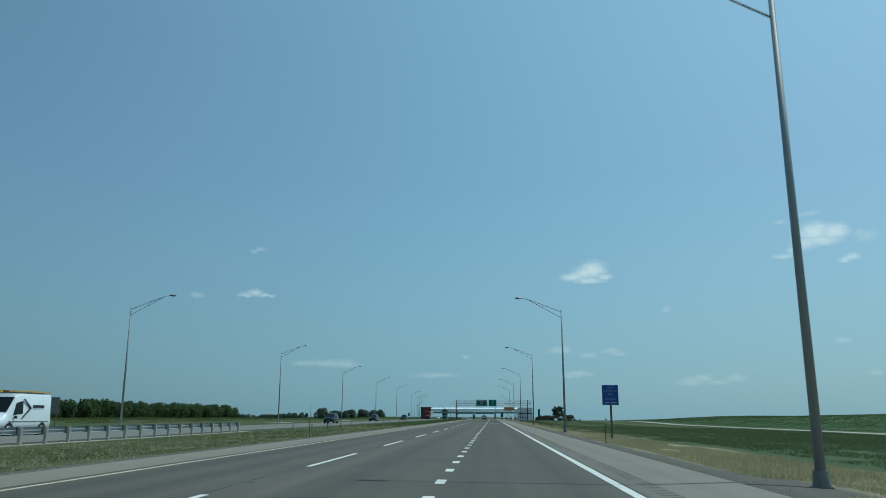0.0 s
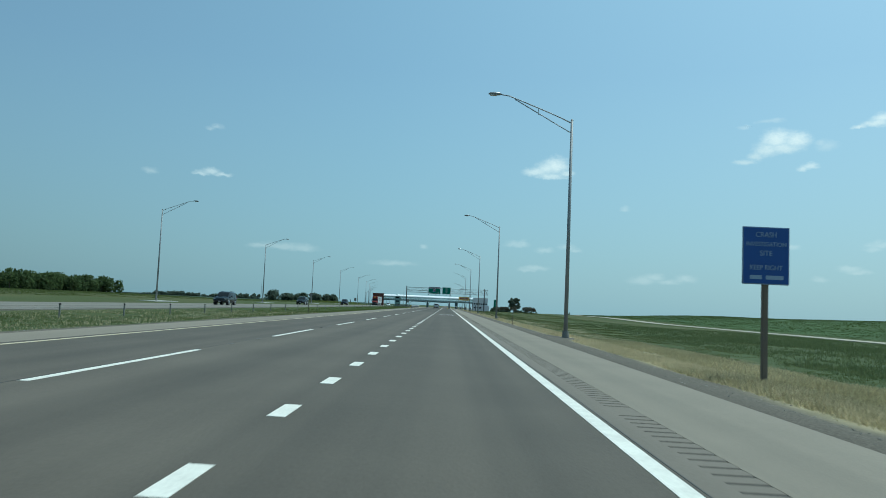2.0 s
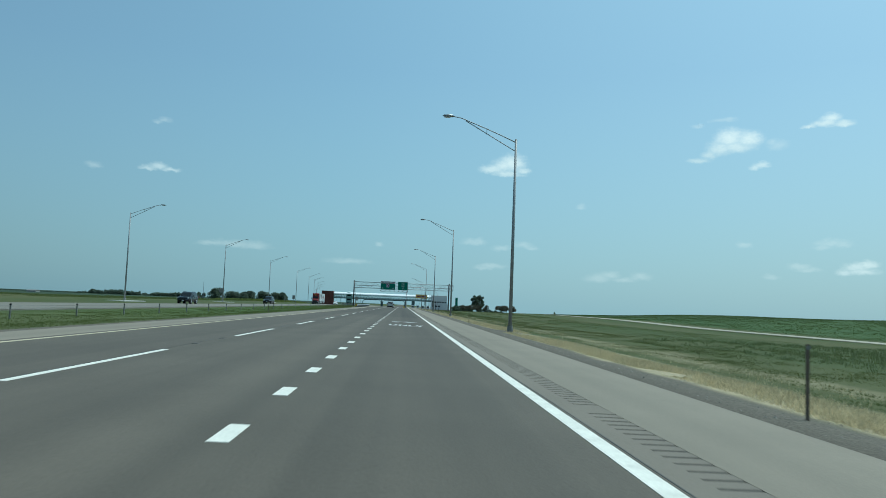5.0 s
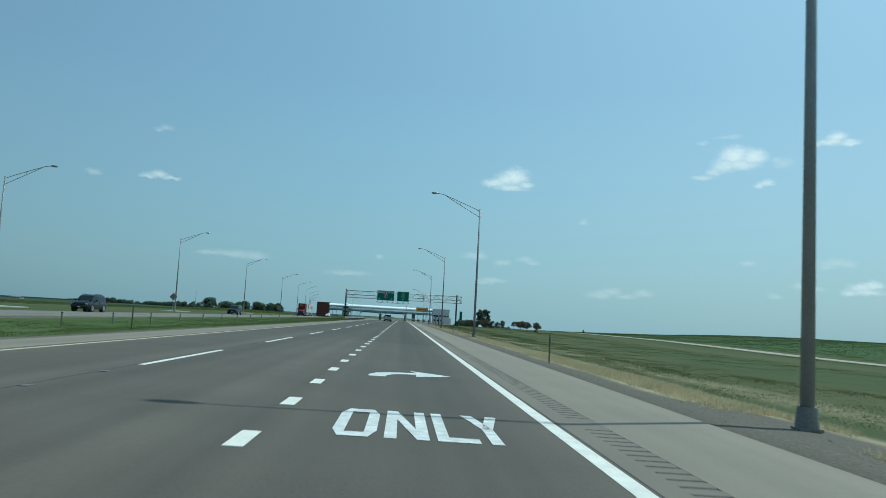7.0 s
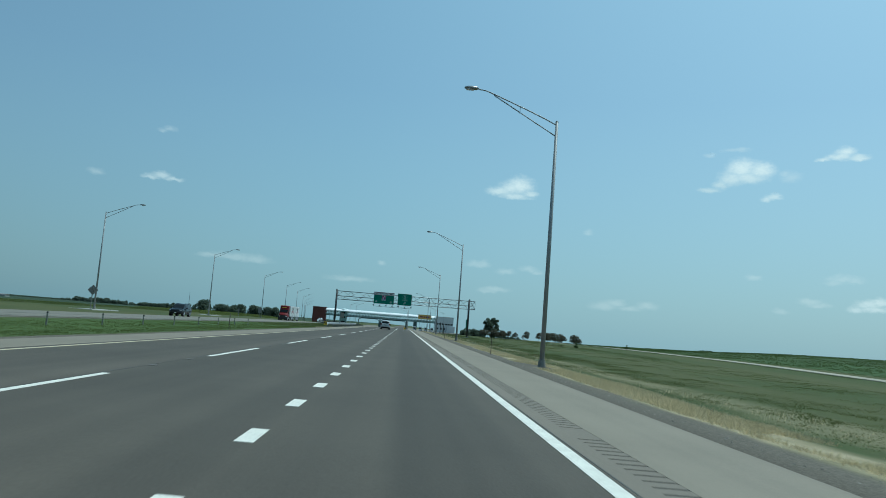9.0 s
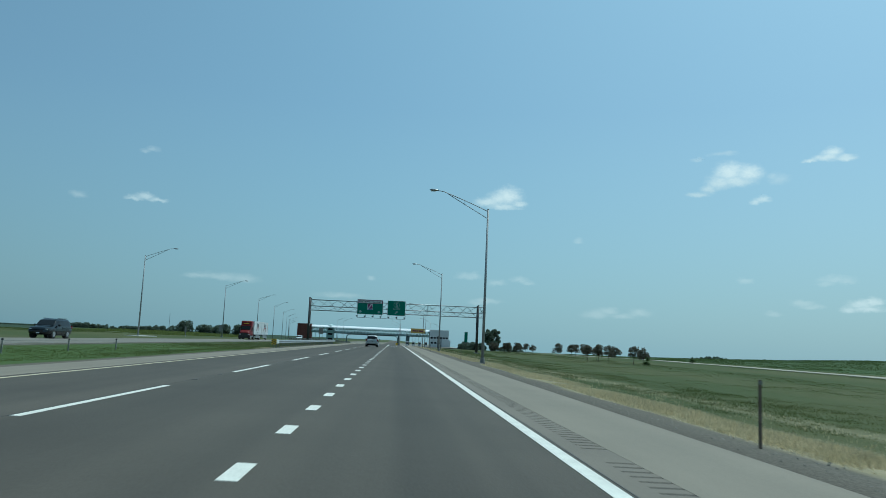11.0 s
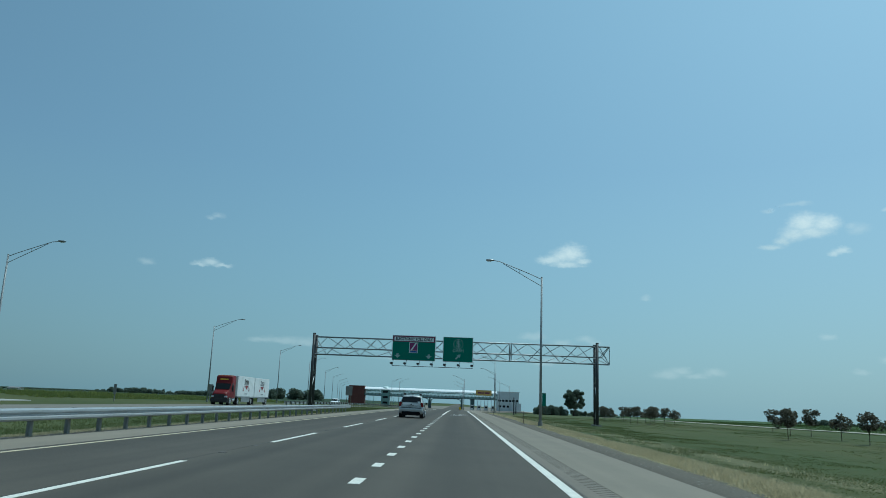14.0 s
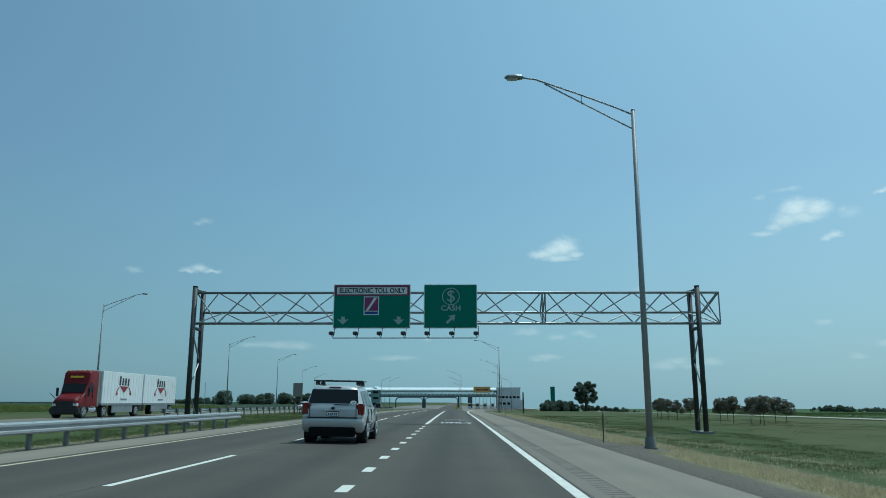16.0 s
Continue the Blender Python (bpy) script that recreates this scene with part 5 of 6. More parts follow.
def truck(m):
    ob = thing("red_truck", m, "red tractor truck with two white box trailers on the opposite road", "truck", "traffic on the opposite road")
    st = [(-3.0, 1.15, .6, 1.9, 3.80, 1.1), (-2.7, 1.18, .6, 1.9, 3.84, 1.1), (-1.95, 1.18, .6, 1.9, 3.80, 1.06), (-1.7, 1.16, .6, 1.9, 3.66, 1.03), (-1.52, 1.15, .6, 1.85, 2.8, 1.02), (-1.1, 1.12, .6, 1.75, 1.9, .95), (-0.28, 1.04, .6, 1.42, 1.66, .84), (0.0, .94, .6, 1.28, 1.46, .74)]
    ys = sorted({s[0] for s in st} | {float(v) for v in np.arange(-3.0, 0.0, 0.12)})
    cab = part("cab", loft(B(), [body_ring(body_at(st, y)) for y in ys]), MAT_RED_PAINT, ob, "red tractor cab", smooth=True)
    part("windscreen", end_pane(st, -1.48, -1.14, 0.95, (0.02, 0.025)), MAT_GLASS, cab, smooth=True)
    part("grille", box(B(), -0.74, 0.74, -0.12, 0.05, 0.62, 1.40, 0.06), MAT_BLACK, cab)
    part("emblem_bar", box(B(), -0.55, 0.55, -1.68, -1.585, 3.2, 3.36, 0.01), MAT_YELLOW_SIGN, cab, "yellow emblem on the fairing")
    part("gap_panel", box(B(), -1.12, 1.12, -3.42, -2.98, 0.9, 3.72, 0.05), MAT_SIGN_BACK, ob, "grey rear of the cab fairing")
    part("bumper", box(B(), -1.16, 1.16, -0.34, 0.14, 0.28, 0.86, 0.1), MAT_BLACK, cab)
    for sx in (1, -1):
        part("side_window", side_pane(st, -2.05, -1.42, 0.1, 0.52, sx), MAT_GLASS, cab, smooth=True)
        part("head_lamp", box(B(), sx * 0.65, sx * 1.02, -0.2, 0.03, 0.92, 1.16, 0.03), MAT_LAMP_WHITE, cab)
        part("mirror", box(B(), sx * 1.2, sx * 1.38, -1.25, -1.1, 1.7, 2.4, 0.03), MAT_BLACK, cab)
        part("fuel_tank", tube(B(), (sx * 0.92, -2.75, 0.66), (sx * 0.92, -1.55, 0.66), 0.3, seg=16), MAT_CHROME, cab, "bright metal fuel tank")
        for z in (0.52, 0.86):
            part("step", box(B(), sx * 1.0, sx * 1.24, -2.6, -1.75, z - 0.025, z + 0.025, 0.008), MAT_GALV, cab)
        part("hood_mirror", tube(B(), (sx * 0.95, -0.35, 1.5), (sx * 1.3, -0.1, 1.95), 0.022, seg=6), MAT_BLACK, cab, "thin black hood mirror arm")
        part("door_seam", box(B(), sx * 1.14, sx * 1.186, -2.12, -2.1, 0.75, 2.6), MAT_BLACK, cab)
        part("exhaust_stack", tube(B(), (sx * 1.0, -3.2, 0.9), (sx * 1.0, -3.2, 3.5), 0.075, seg=10), MAT_GALV, ob)
    for x in (-0.85, -0.42, 0, 0.42, 0.85):
        part("roof_lamp", box(B(), x - 0.06, x + 0.06, -1.95, -1.82, 3.76, 3.82, 0.015), MAT_YELLOW_SIGN, cab, "small amber roof lamp")
    for z in (0.78, 0.94, 1.1, 1.26):
        part("grille_bar", box(B(), -0.66, 0.66, 0.04, 0.07, z - 0.02, z + 0.02), MAT_DARK_STEEL, cab)
    part("frame", box(B(), -0.45, 0.45, -5.4, -0.5, 0.6, 0.85), MAT_BLACK, ob)
    for y in (-0.82, -4.3):
        for sx in (1, -1):
            wheel(ob, sx * 1.0, y, 0.5, 0.36, sx, MAT_RIM)
    for k, y0 in enumerate((-11.8, -20.35)):
        tr = part("trailer", box(B(), -1.28, 1.28, y0, y0 + 8.3, 1.08, 3.85, 0.04), MAT_CAR_WHITE, ob, "white box trailer")
        part("floor_rail", box(B(), -1.3, 1.3, y0 - 0.02, y0 + 8.32, 0.98, 1.15), MAT_GALV, tr)
        for sx in (1, -1):
            for i in range(13):
                part("side_rib", box(B(), sx * 1.275, sx * 1.292, y0 + 0.3 + i * 0.63, y0 + 0.36 + i * 0.63, 1.18, 3.77), MAT_CAR_WHITE, tr)
            part("skirt", box(B(), sx * 1.2, sx * 1.26, y0 + 2.0, y0 + 6.2, 0.36, 0.99), MAT_GALV, tr, "grey side skirt")
            wheel(ob, sx * 1.02, y0 + 1.1, 0.5, 0.4, sx, MAT_RIM)
            c = y0 + 4.15

            def flank(outline, name="side_emblem", mat=MAT_EMBLEM):
                bm = B()
                loft(bm, [[(sx * d, c + sx * u, z) for u, z in outline] for d in (1.285, 1.303)])
                part(name, bm, mat, tr, "dark red fleet emblem" if name == "side_emblem" else "")

            # four plain slanting bars over a curved point, with a looped ribbon to each side
            for u, h1 in ((-0.84, 3.5), (-0.28, 3.34), (0.28, 3.34), (0.84, 3.34)):
                flank([(u - 0.17, 2.7), (u + 0.13, 2.7), (u + 0.19, h1), (u - 0.11, h1)], "emblem_bar", MAT_SIGN_BLACK)
            flank([(-0.8, 2.62), (0.9, 2.62), (0.5, 2.35), (0.05, 2.05), (-0.4, 2.35)])
            for k in (1, -1):
                flank([(k * 0.85, 2.64), (k * 1.2, 2.45), (k * 1.58, 2.05), (k * 1.55, 1.82), (k * 1.32, 1.84), (k * 1.15, 2.08), (k * 1.22, 2.1), (k * 1.36, 1.94), (k * 1.46, 1.98), (k * 1.12, 2.36)], "ribbon", MAT_EMBLEM)
            flank([(-0.55, 1.42), (0.75, 1.42), (0.75, 1.56), (-0.55, 1.56)], "text_bar", MAT_GALV)
    part("dolly", box(B(), -0.5, 0.5, -12.9, -11.6, 0.75, 1.05), MAT_BLACK, ob)
    return ob


truck(pose(-29.2, 359.5, 0.035, 0, 0, 180))


# ---- signs and posts ----
MAT_FADED = material("faded_sign_lettering", (0.30, 0.38, 0.5), (0.22, 0.3, 0.44), rough=0.5)


def blue_sign():
    x, y = 9.74, 57.3
    g = ground_z(x, y)
    ob = thing("crash_site_sign", pose(x, y, g), "blue crash investigation site sign on a timber post", "road sign")
    part("post", box(B(), -0.07, 0.07, 0.02, 0.14, -0.3, 3.3, 0.01), MAT_WOOD, ob, "grey timber post")
    h = -g
    board = part("board", box(B(), -0.61, 0.57, -0.02, 0.015, 2.12 + h, 3.57 + h, 0.012), MAT_FADED, ob, "blue sign board with faded lettering")
    part("face", box(B(), -0.585, 0.545, -0.026, 0, 2.145 + h, 3.545 + h), MAT_BLUE_SIGN, board)
    for text, z, s in (("CRASH", 3.37, 0.19), ("INVESTIGATION", 3.13, 0.155), ("SITE", 2.9, 0.19), ("KEEP RIGHT", 2.54, 0.17)):
        lettering(text, s, MAT_FADED, board, pose(-0.02, -0.03, z + h) @ FACE_BACK, sx=0.9)
    for a, b in ((-0.42, -0.12), (-0.02, 0.42)):
        part("text_bar", box(B(), a, b, -0.03, 0, 2.25 + h, 2.35 + h), MAT_FADED, board)


blue_sign()


MAT_MARKER = material("rusted_marker_steel", (0.15, 0.118, 0.095), (0.09, 0.068, 0.052), rough=0.85, fine=30, coarse=3)


def delineator(m, label):
    ob = thing("delineator_post", m, label, "marker post", "marker posts along the road")
    part("post", box(B(), -0.026, 0.026, -0.015, 0.015, -0.3, 1.12, 0.006), MAT_MARKER, ob)
    part("reflector", tube(B(), (0, -0.03, 1.07), (0, -0.017, 1.07), 0.034, seg=12), MAT_POST, ob, "round dull reflector")
    return ob


marker = delineator(pose(7.55, 45.5, ground_z(7.55, 45.5)), "thin rusty steel marker post with a round reflector")
for x, y in ((7.6, 104.3), (7.5, 159.7), (7.5, 216), (7.5, 272), (7.5, 329.5), (7.5, 386), (-11.2, 52), (-11.2, 109), (-11.2, 166), (-11.2, 222)):
    copy_thing(marker, pose(x, y, ground_z(x, y)))


def cable_barrier():
    x, ys = -16.0, [66 + 6.9 * i for i in range(28)]
    ob = thing("cable_barrier", pose(x, 0, 0), "low cable barrier on thin steel posts in the grass median", "cable barrier")
    first = None
    for y in ys:
        z = ground_z(x, y)
        if first is None:
            first = part("post", box(B(), -0.035, 0.035, -0.03, 0.03, -0.3, 0.66, 0.008), MAT_POST, ob)
            first.location = (0, y, z)
            cap = part("post_cap", box(B(), -0.042, 0.042, -0.037, 0.037, 0.6, 0.68, 0.01), MAT_BLACK, first)
        else:
            p = share("post", first.data, ob, pose(0, y, z))
            share("post_cap", cap.data, p, Matrix())
    for h in (0.38, 0.48, 0.58):
        bm = B()
        for a, b in zip(ys, ys[1:]):
            tube(bm, (0, a, ground_z(x, a) + h), (0, b, ground_z(x, b) + h), 0.007, seg=4)
        part("cable", bm, MAT_POST, ob)


cable_barrier()


def board_sign(name, x, y, w, z0, z1, mat, label, posts, facing=1, turn=0, category="road sign"):
    g = ground_z(x, y)
    ob = thing(name, pose(x, y, g), label, category)
    for px in posts:
        part("post", box(B(), px - 0.05, px + 0.05, -0.05, 0.05, -0.3, z1 - g - 0.1, 0.01), MAT_WOOD if len(posts) > 1 else MAT_POST, ob)
    bm = B()
    c = (z0 + z1) / 2 - g
    box(bm, -w / 2, w / 2, -0.02, 0.02, -(z1 - z0) / 2, (z1 - z0) / 2, 0.01)
    bm.transform(Matrix.Translation((0, -0.08 * facing, c)) @ pose(0, 0, 0, 0, turn, 0))
    part("board", bm, mat, ob)
    for dz in (-0.3, 0.3):
        part("brace", box(B(), -w * 0.45, w * 0.45, -0.05 * facing - 0.02, -0.05 * facing + 0.02, c + dz * (z1 - z0) - 0.03, c + dz * (z1 - z0) + 0.03), MAT_GALV, ob)
    return ob


board_sign("road_sign", -44.5, 77, 2.2, 1.5, 3.2, MAT_SIGN_BACK, "grey back of a wide sign on three posts", (-0.8, 0, 0.8), 1)
board_sign("diamond_sign", -40.1, 268.2, 1.0, 2.2, 3.2, MAT_SIGN_BACK, "grey back of a diamond warning sign on a lamp pole", (0,), -1, 45)
board_sign("road_sign", -41.6, 393.5, 1.0, 1.5, 3.0, MAT_SIGN_BACK, "grey back of a square sign across the road", (0,), 1)
board_sign("road_sign", -16.4, 387.2, 1.1, 1.95, 3.45, MAT_SIGN_BACK, "grey back of an upright sign in the median", (-0.3, 0.3), 1)
board_sign("exit_sign", 35.2, 560, 1.5, 1.6, 6.5, MAT_GREEN_SIGN, "tall green guide sign beside the far ramp", (-0.6, 0.6), 1)


def chevron_marker():
    x, y = -9.32, 271.9
    ob = thing("object_marker", pose(x, y, ground_z(x, y)), "yellow and black striped object marker at the rail end", "road sign")
    part("post", box(B(), -0.04, 0.04, 0.02, 0.08, -0.3, 0.8, 0.008), MAT_POST, ob)
    board = part("board", box(B(), -0.22, 0.22, -0.01, 0.02, 0.32, 0.84, 0.008), MAT_YELLOW_SIGN, ob, "yellow board")
    for k in range(4):
        z = 0.24 + k * 0.19
        bm = B()
        pts = [(-0.22, z + 0.22), (0.22, z), (0.22, z + 0.1), (-0.22, z + 0.32)]
        prism(bm, [(a, min(max(b, 0.325), 0.835)) for a, b in pts], -0.016, -0.008)
        part("stripe", bm, MAT_SIGN_BLACK, board, "black slanting stripe")


chevron_marker()


def radio_mast():
    x, y = -262, 1100
    g = ground_z(x, y)
    ob = thing("radio_mast", pose(x, y, g), "thin grey radio mast beyond the far trees", "mast")
    bm = B()
    for a in (0, 120, 240):
        d = Vector((math.cos(radians(a)), math.sin(radians(a)), 0)) * 0.35
        tube(bm, d, d * 0.4 + Vector((0, 0, 23)), 0.12, 0.06, 5)
    for k in range(12):
        tube(bm, (0.3, 0, k * 1.9), (-0.3, 0.2, k * 1.9 + 0.9), 0.05, seg=4)
    part("lattice", bm, MAT_GALV, ob)


radio_mast()


def farm_shed(x, y, w, h):
    g = ground_z(x, y)
    ob = thing("farm_shed", pose(x, y, g), "long pale farm shed far off at the horizon", "shed")
    part("wall", box(B(), -w / 2, w / 2, -5, 5, -0.3, h * 0.62), MAT_CONCRETE, ob)
    bm = B()
    prism(bm, [(-5.6, h * 0.6), (5.6, h * 0.6), (5.6, h * 0.64), (0, h), (-5.6, h * 0.64)], -w / 2 - 0.4, w / 2 + 0.4)
    bm.transform(pose(0, 0, 0, 0, 0, 90))
    part("roof", bm, MAT_SIGN_BACK, ob, "dull metal roof")
    for k in range(3):
        part("door", box(B(), -w * 0.3 + k * w * 0.3 - 1.6, -w * 0.3 + k * w * 0.3 + 1.6, -5.06, -4.98, -0.2, h * 0.5), MAT_CONCRETE, ob, "grey sliding door")


farm_shed(-433, 1000, 11, 3.0)


def dark_post():
    for x, y, top in ((16.3, 462, 4.3), (19.6, 498, 4.0)):
        g = ground_z(x, y)
        ob = thing("timber_post", pose(x, y, g), "tall dark timber post beside the ramp", "post")
        part("shaft", tube(B(), (0, 0, -0.3), (0, 0, top), 0.17, 0.14, 10), MAT_DARK_STEEL, ob)
        part("cap", tube(B(), (0, 0, top), (0, 0, top + 0.08), 0.17, 0.1, 10), MAT_DARK_STEEL, ob)


def crash_cushion():
    x, y = 2.8, 655
    ob = thing("crash_cushion", pose(x, y, dip(y) - 0.02), "orange crash cushion before the toll island", "barrier")
    for k in range(4):
        part("barrel", tube(B(), (0.1 * (k % 2), k * 1.1, 0), (0.1 * (k % 2), k * 1.1, 1.15), 0.5, 0.42, 14), MAT_ORANGE_RED, ob)
    part("nose_plate", box(B(), -0.6, 0.6, -0.6, -0.52, 0.2, 1.5, 0.02), MAT_YELLOW_SIGN, ob, "yellow nose plate")


MAT_ORANGE_RED = material("orange_plastic", (0.55, 0.12, 0.03), (0.46, 0.1, 0.03), rough=0.5)
dark_post()
crash_cushion()


board_sign("edge_on_sign", -38.2, 349.3, 0.36, 0.95, 2.05, MAT_SIGN_BACK, "narrow dark marker board beside the opposite road", (0,), 1)
for y in (83.1, 145.5, 207.5, 268.6, 327.8):
    pad = part("concrete_pad", box(B(), -41.0, -38.0, y - 5.0, y + 4.0, ground_z(-39.5, y) - 0.25, ground_z(-39.5, y) + 0.06, 0.02), MAT_CONCRETE)
    tagged(pad, "pale concrete pad round the foot of the street lamp", "pavement", kind="structure")


def sealed_joint(x, y0, y1):
    """A thin dark sealed seam between two runs of paving, slightly wavy."""
    bm = B()
    rings = []
    for y in np.arange(y0, y1, 1.5):
        c = x + 0.03 * noise.noise((x, y * 0.15, 3))
        w = 0.008 + 0.005 * noise.noise((x, y * 0.4, 9))
        rings.append([(c - w, y, road_z(c, y) + 0.003), (c + w, y, road_z(c, y) + 0.003), (c + w, y, road_z(c, y) - 0.01), (c - w, y, road_z(c, y) - 0.01)])
    part("sealed_joint", loft(bm, rings), MAT_SEAL, road, "dark sealed paving seam")


MAT_SEAL = material("bitumen_seal", (0.028, 0.026, 0.024), (0.045, 0.041, 0.037), rough=0.6)
for jx in (-7.24, -3.72, 3.76):
    sealed_joint(jx, -20, 420)



# ---- painted words and arrows on the road ----
def flat_mark(name, loops, x, y, label=""):
    """Road paint from outlines in metres across and along the road."""
    bm = B()
    for loop in loops:
        top = [bm.verts.new((px, py, road_z(px + x, py + y) - road_z(x, y) + 0.006)) for px, py in loop]
        bm.faces.new(top)
    bmesh.ops.triangulate(bm, faces=bm.faces)
    ob = part(name, bm, MAT_WORN_PAINT, road, label)
    ob.location = (x, y, road_z(x, y))
    return ob


MAT_WORN_PAINT = material("worn_road_paint", (0.70, 0.70, 0.67), (0.42, 0.42, 0.40), rough=0.65, fine=9, coarse=2.5)


def word_only(x, y, w, h):
    s, t = 0.14, h * 0.13
    c = w * 0.25
    outer = [(s * 0.6, 0), (c - s * 0.6, 0), (c, h * 0.2), (c, h * 0.8), (c - s * 0.6, h), (s * 0.6, h), (0, h * 0.8), (0, h * 0.2)]
    inner = [(s, t), (c - s, t), (c - s, h * 0.25), (c - s, h * 0.75), (c - s, h - t), (s, h - t), (s, h * 0.75), (s, h * 0.25)]
    o = [[outer[i], outer[(i + 1) % 8], inner[(i + 1) % 8], inner[i]] for i in range(8)]
    k = c + w * 0.045
    n = [[(k, 0), (k + s, 0), (k + s, h), (k, h)], [(k + c - s, 0), (k + c, 0), (k + c, h), (k + c - s, h)], [(k + s, h), (k + s, h * 0.66), (k + c - s, 0), (k + c - s, h * 0.34)]]
    k2 = k + c + w * 0.045
    ell = [[(k2, 0), (k2 + s, 0), (k2 + s, h), (k2, h)], [(k2 + s, 0), (k2 + c * 0.95, 0), (k2 + c * 0.95, t), (k2 + s, t)]]
    k3 = k2 + c * 0.82
    m = k3 + c * 0.5
    why = [[(m - s / 2, 0), (m + s / 2, 0), (m + s / 2, h * 0.48), (m - s / 2, h * 0.48)], [(k3, h), (m - s / 2, h * 0.48), (m + s / 2, h * 0.48), (k3 + s * 1.1, h)], [(m - s / 2, h * 0.48), (m + s / 2, h * 0.48), (k3 + c, h), (k3 + c - s * 1.1, h)]]
    for loops in (o, n, ell, why):
        flat_mark("painted_letter", loops, x, y, "white painted letter of the word ONLY")


def turn_arrow(x, y):
    shaft = [(0.0, 0.0), (0.40, 0.0), (0.40, 0.38), (0.52, 0.72), (0.72, 0.98), (1.08, 1.08), (1.08, 1.52), (0.7, 1.46), (0.38, 1.28), (0.14, 0.95), (0.02, 0.5)]
    head = [(1.06, 0.46), (1.92, 1.2), (0.92, 2.26), (1.08, 1.6), (1.08, 1.05)]
    flat_mark("turn_arrow", [shaft, head], x, y, "white painted right turn arrow")


word_only(0.80, 138.0, 2.02, 2.35)
turn_arrow(0.85, 146.3)
word_only(0.80, 349.0, 2.02, 2.35)
turn_arrow(0.85, 357.2)


MAT_IRON = material("cast_iron", (0.16, 0.15, 0.135), (0.11, 0.10, 0.095), rough=0.8, metal=0.2)


def lane_markers():
    """Low cast-iron holders of raised reflectors in the gaps of the lane line."""
    first = None
    for n in range(-2, 26):
        for k in (0.3, 0.72):
            y = DASH_Y0 + n * DASH_STEP + DASH_LEN + k * (DASH_STEP - DASH_LEN)
            m = pose(-3.62, y, road_z(-3.62, y))
            if first is None:
                bm = B()
                box(bm, -0.07, 0.07, -0.12, 0.12, -0.01, 0.01, 0.005)
                first = part("reflector_holder", bm, MAT_IRON, road)
                first.matrix_basis = m
            else:
                share("reflector_holder", first.data, road, m)


lane_markers()


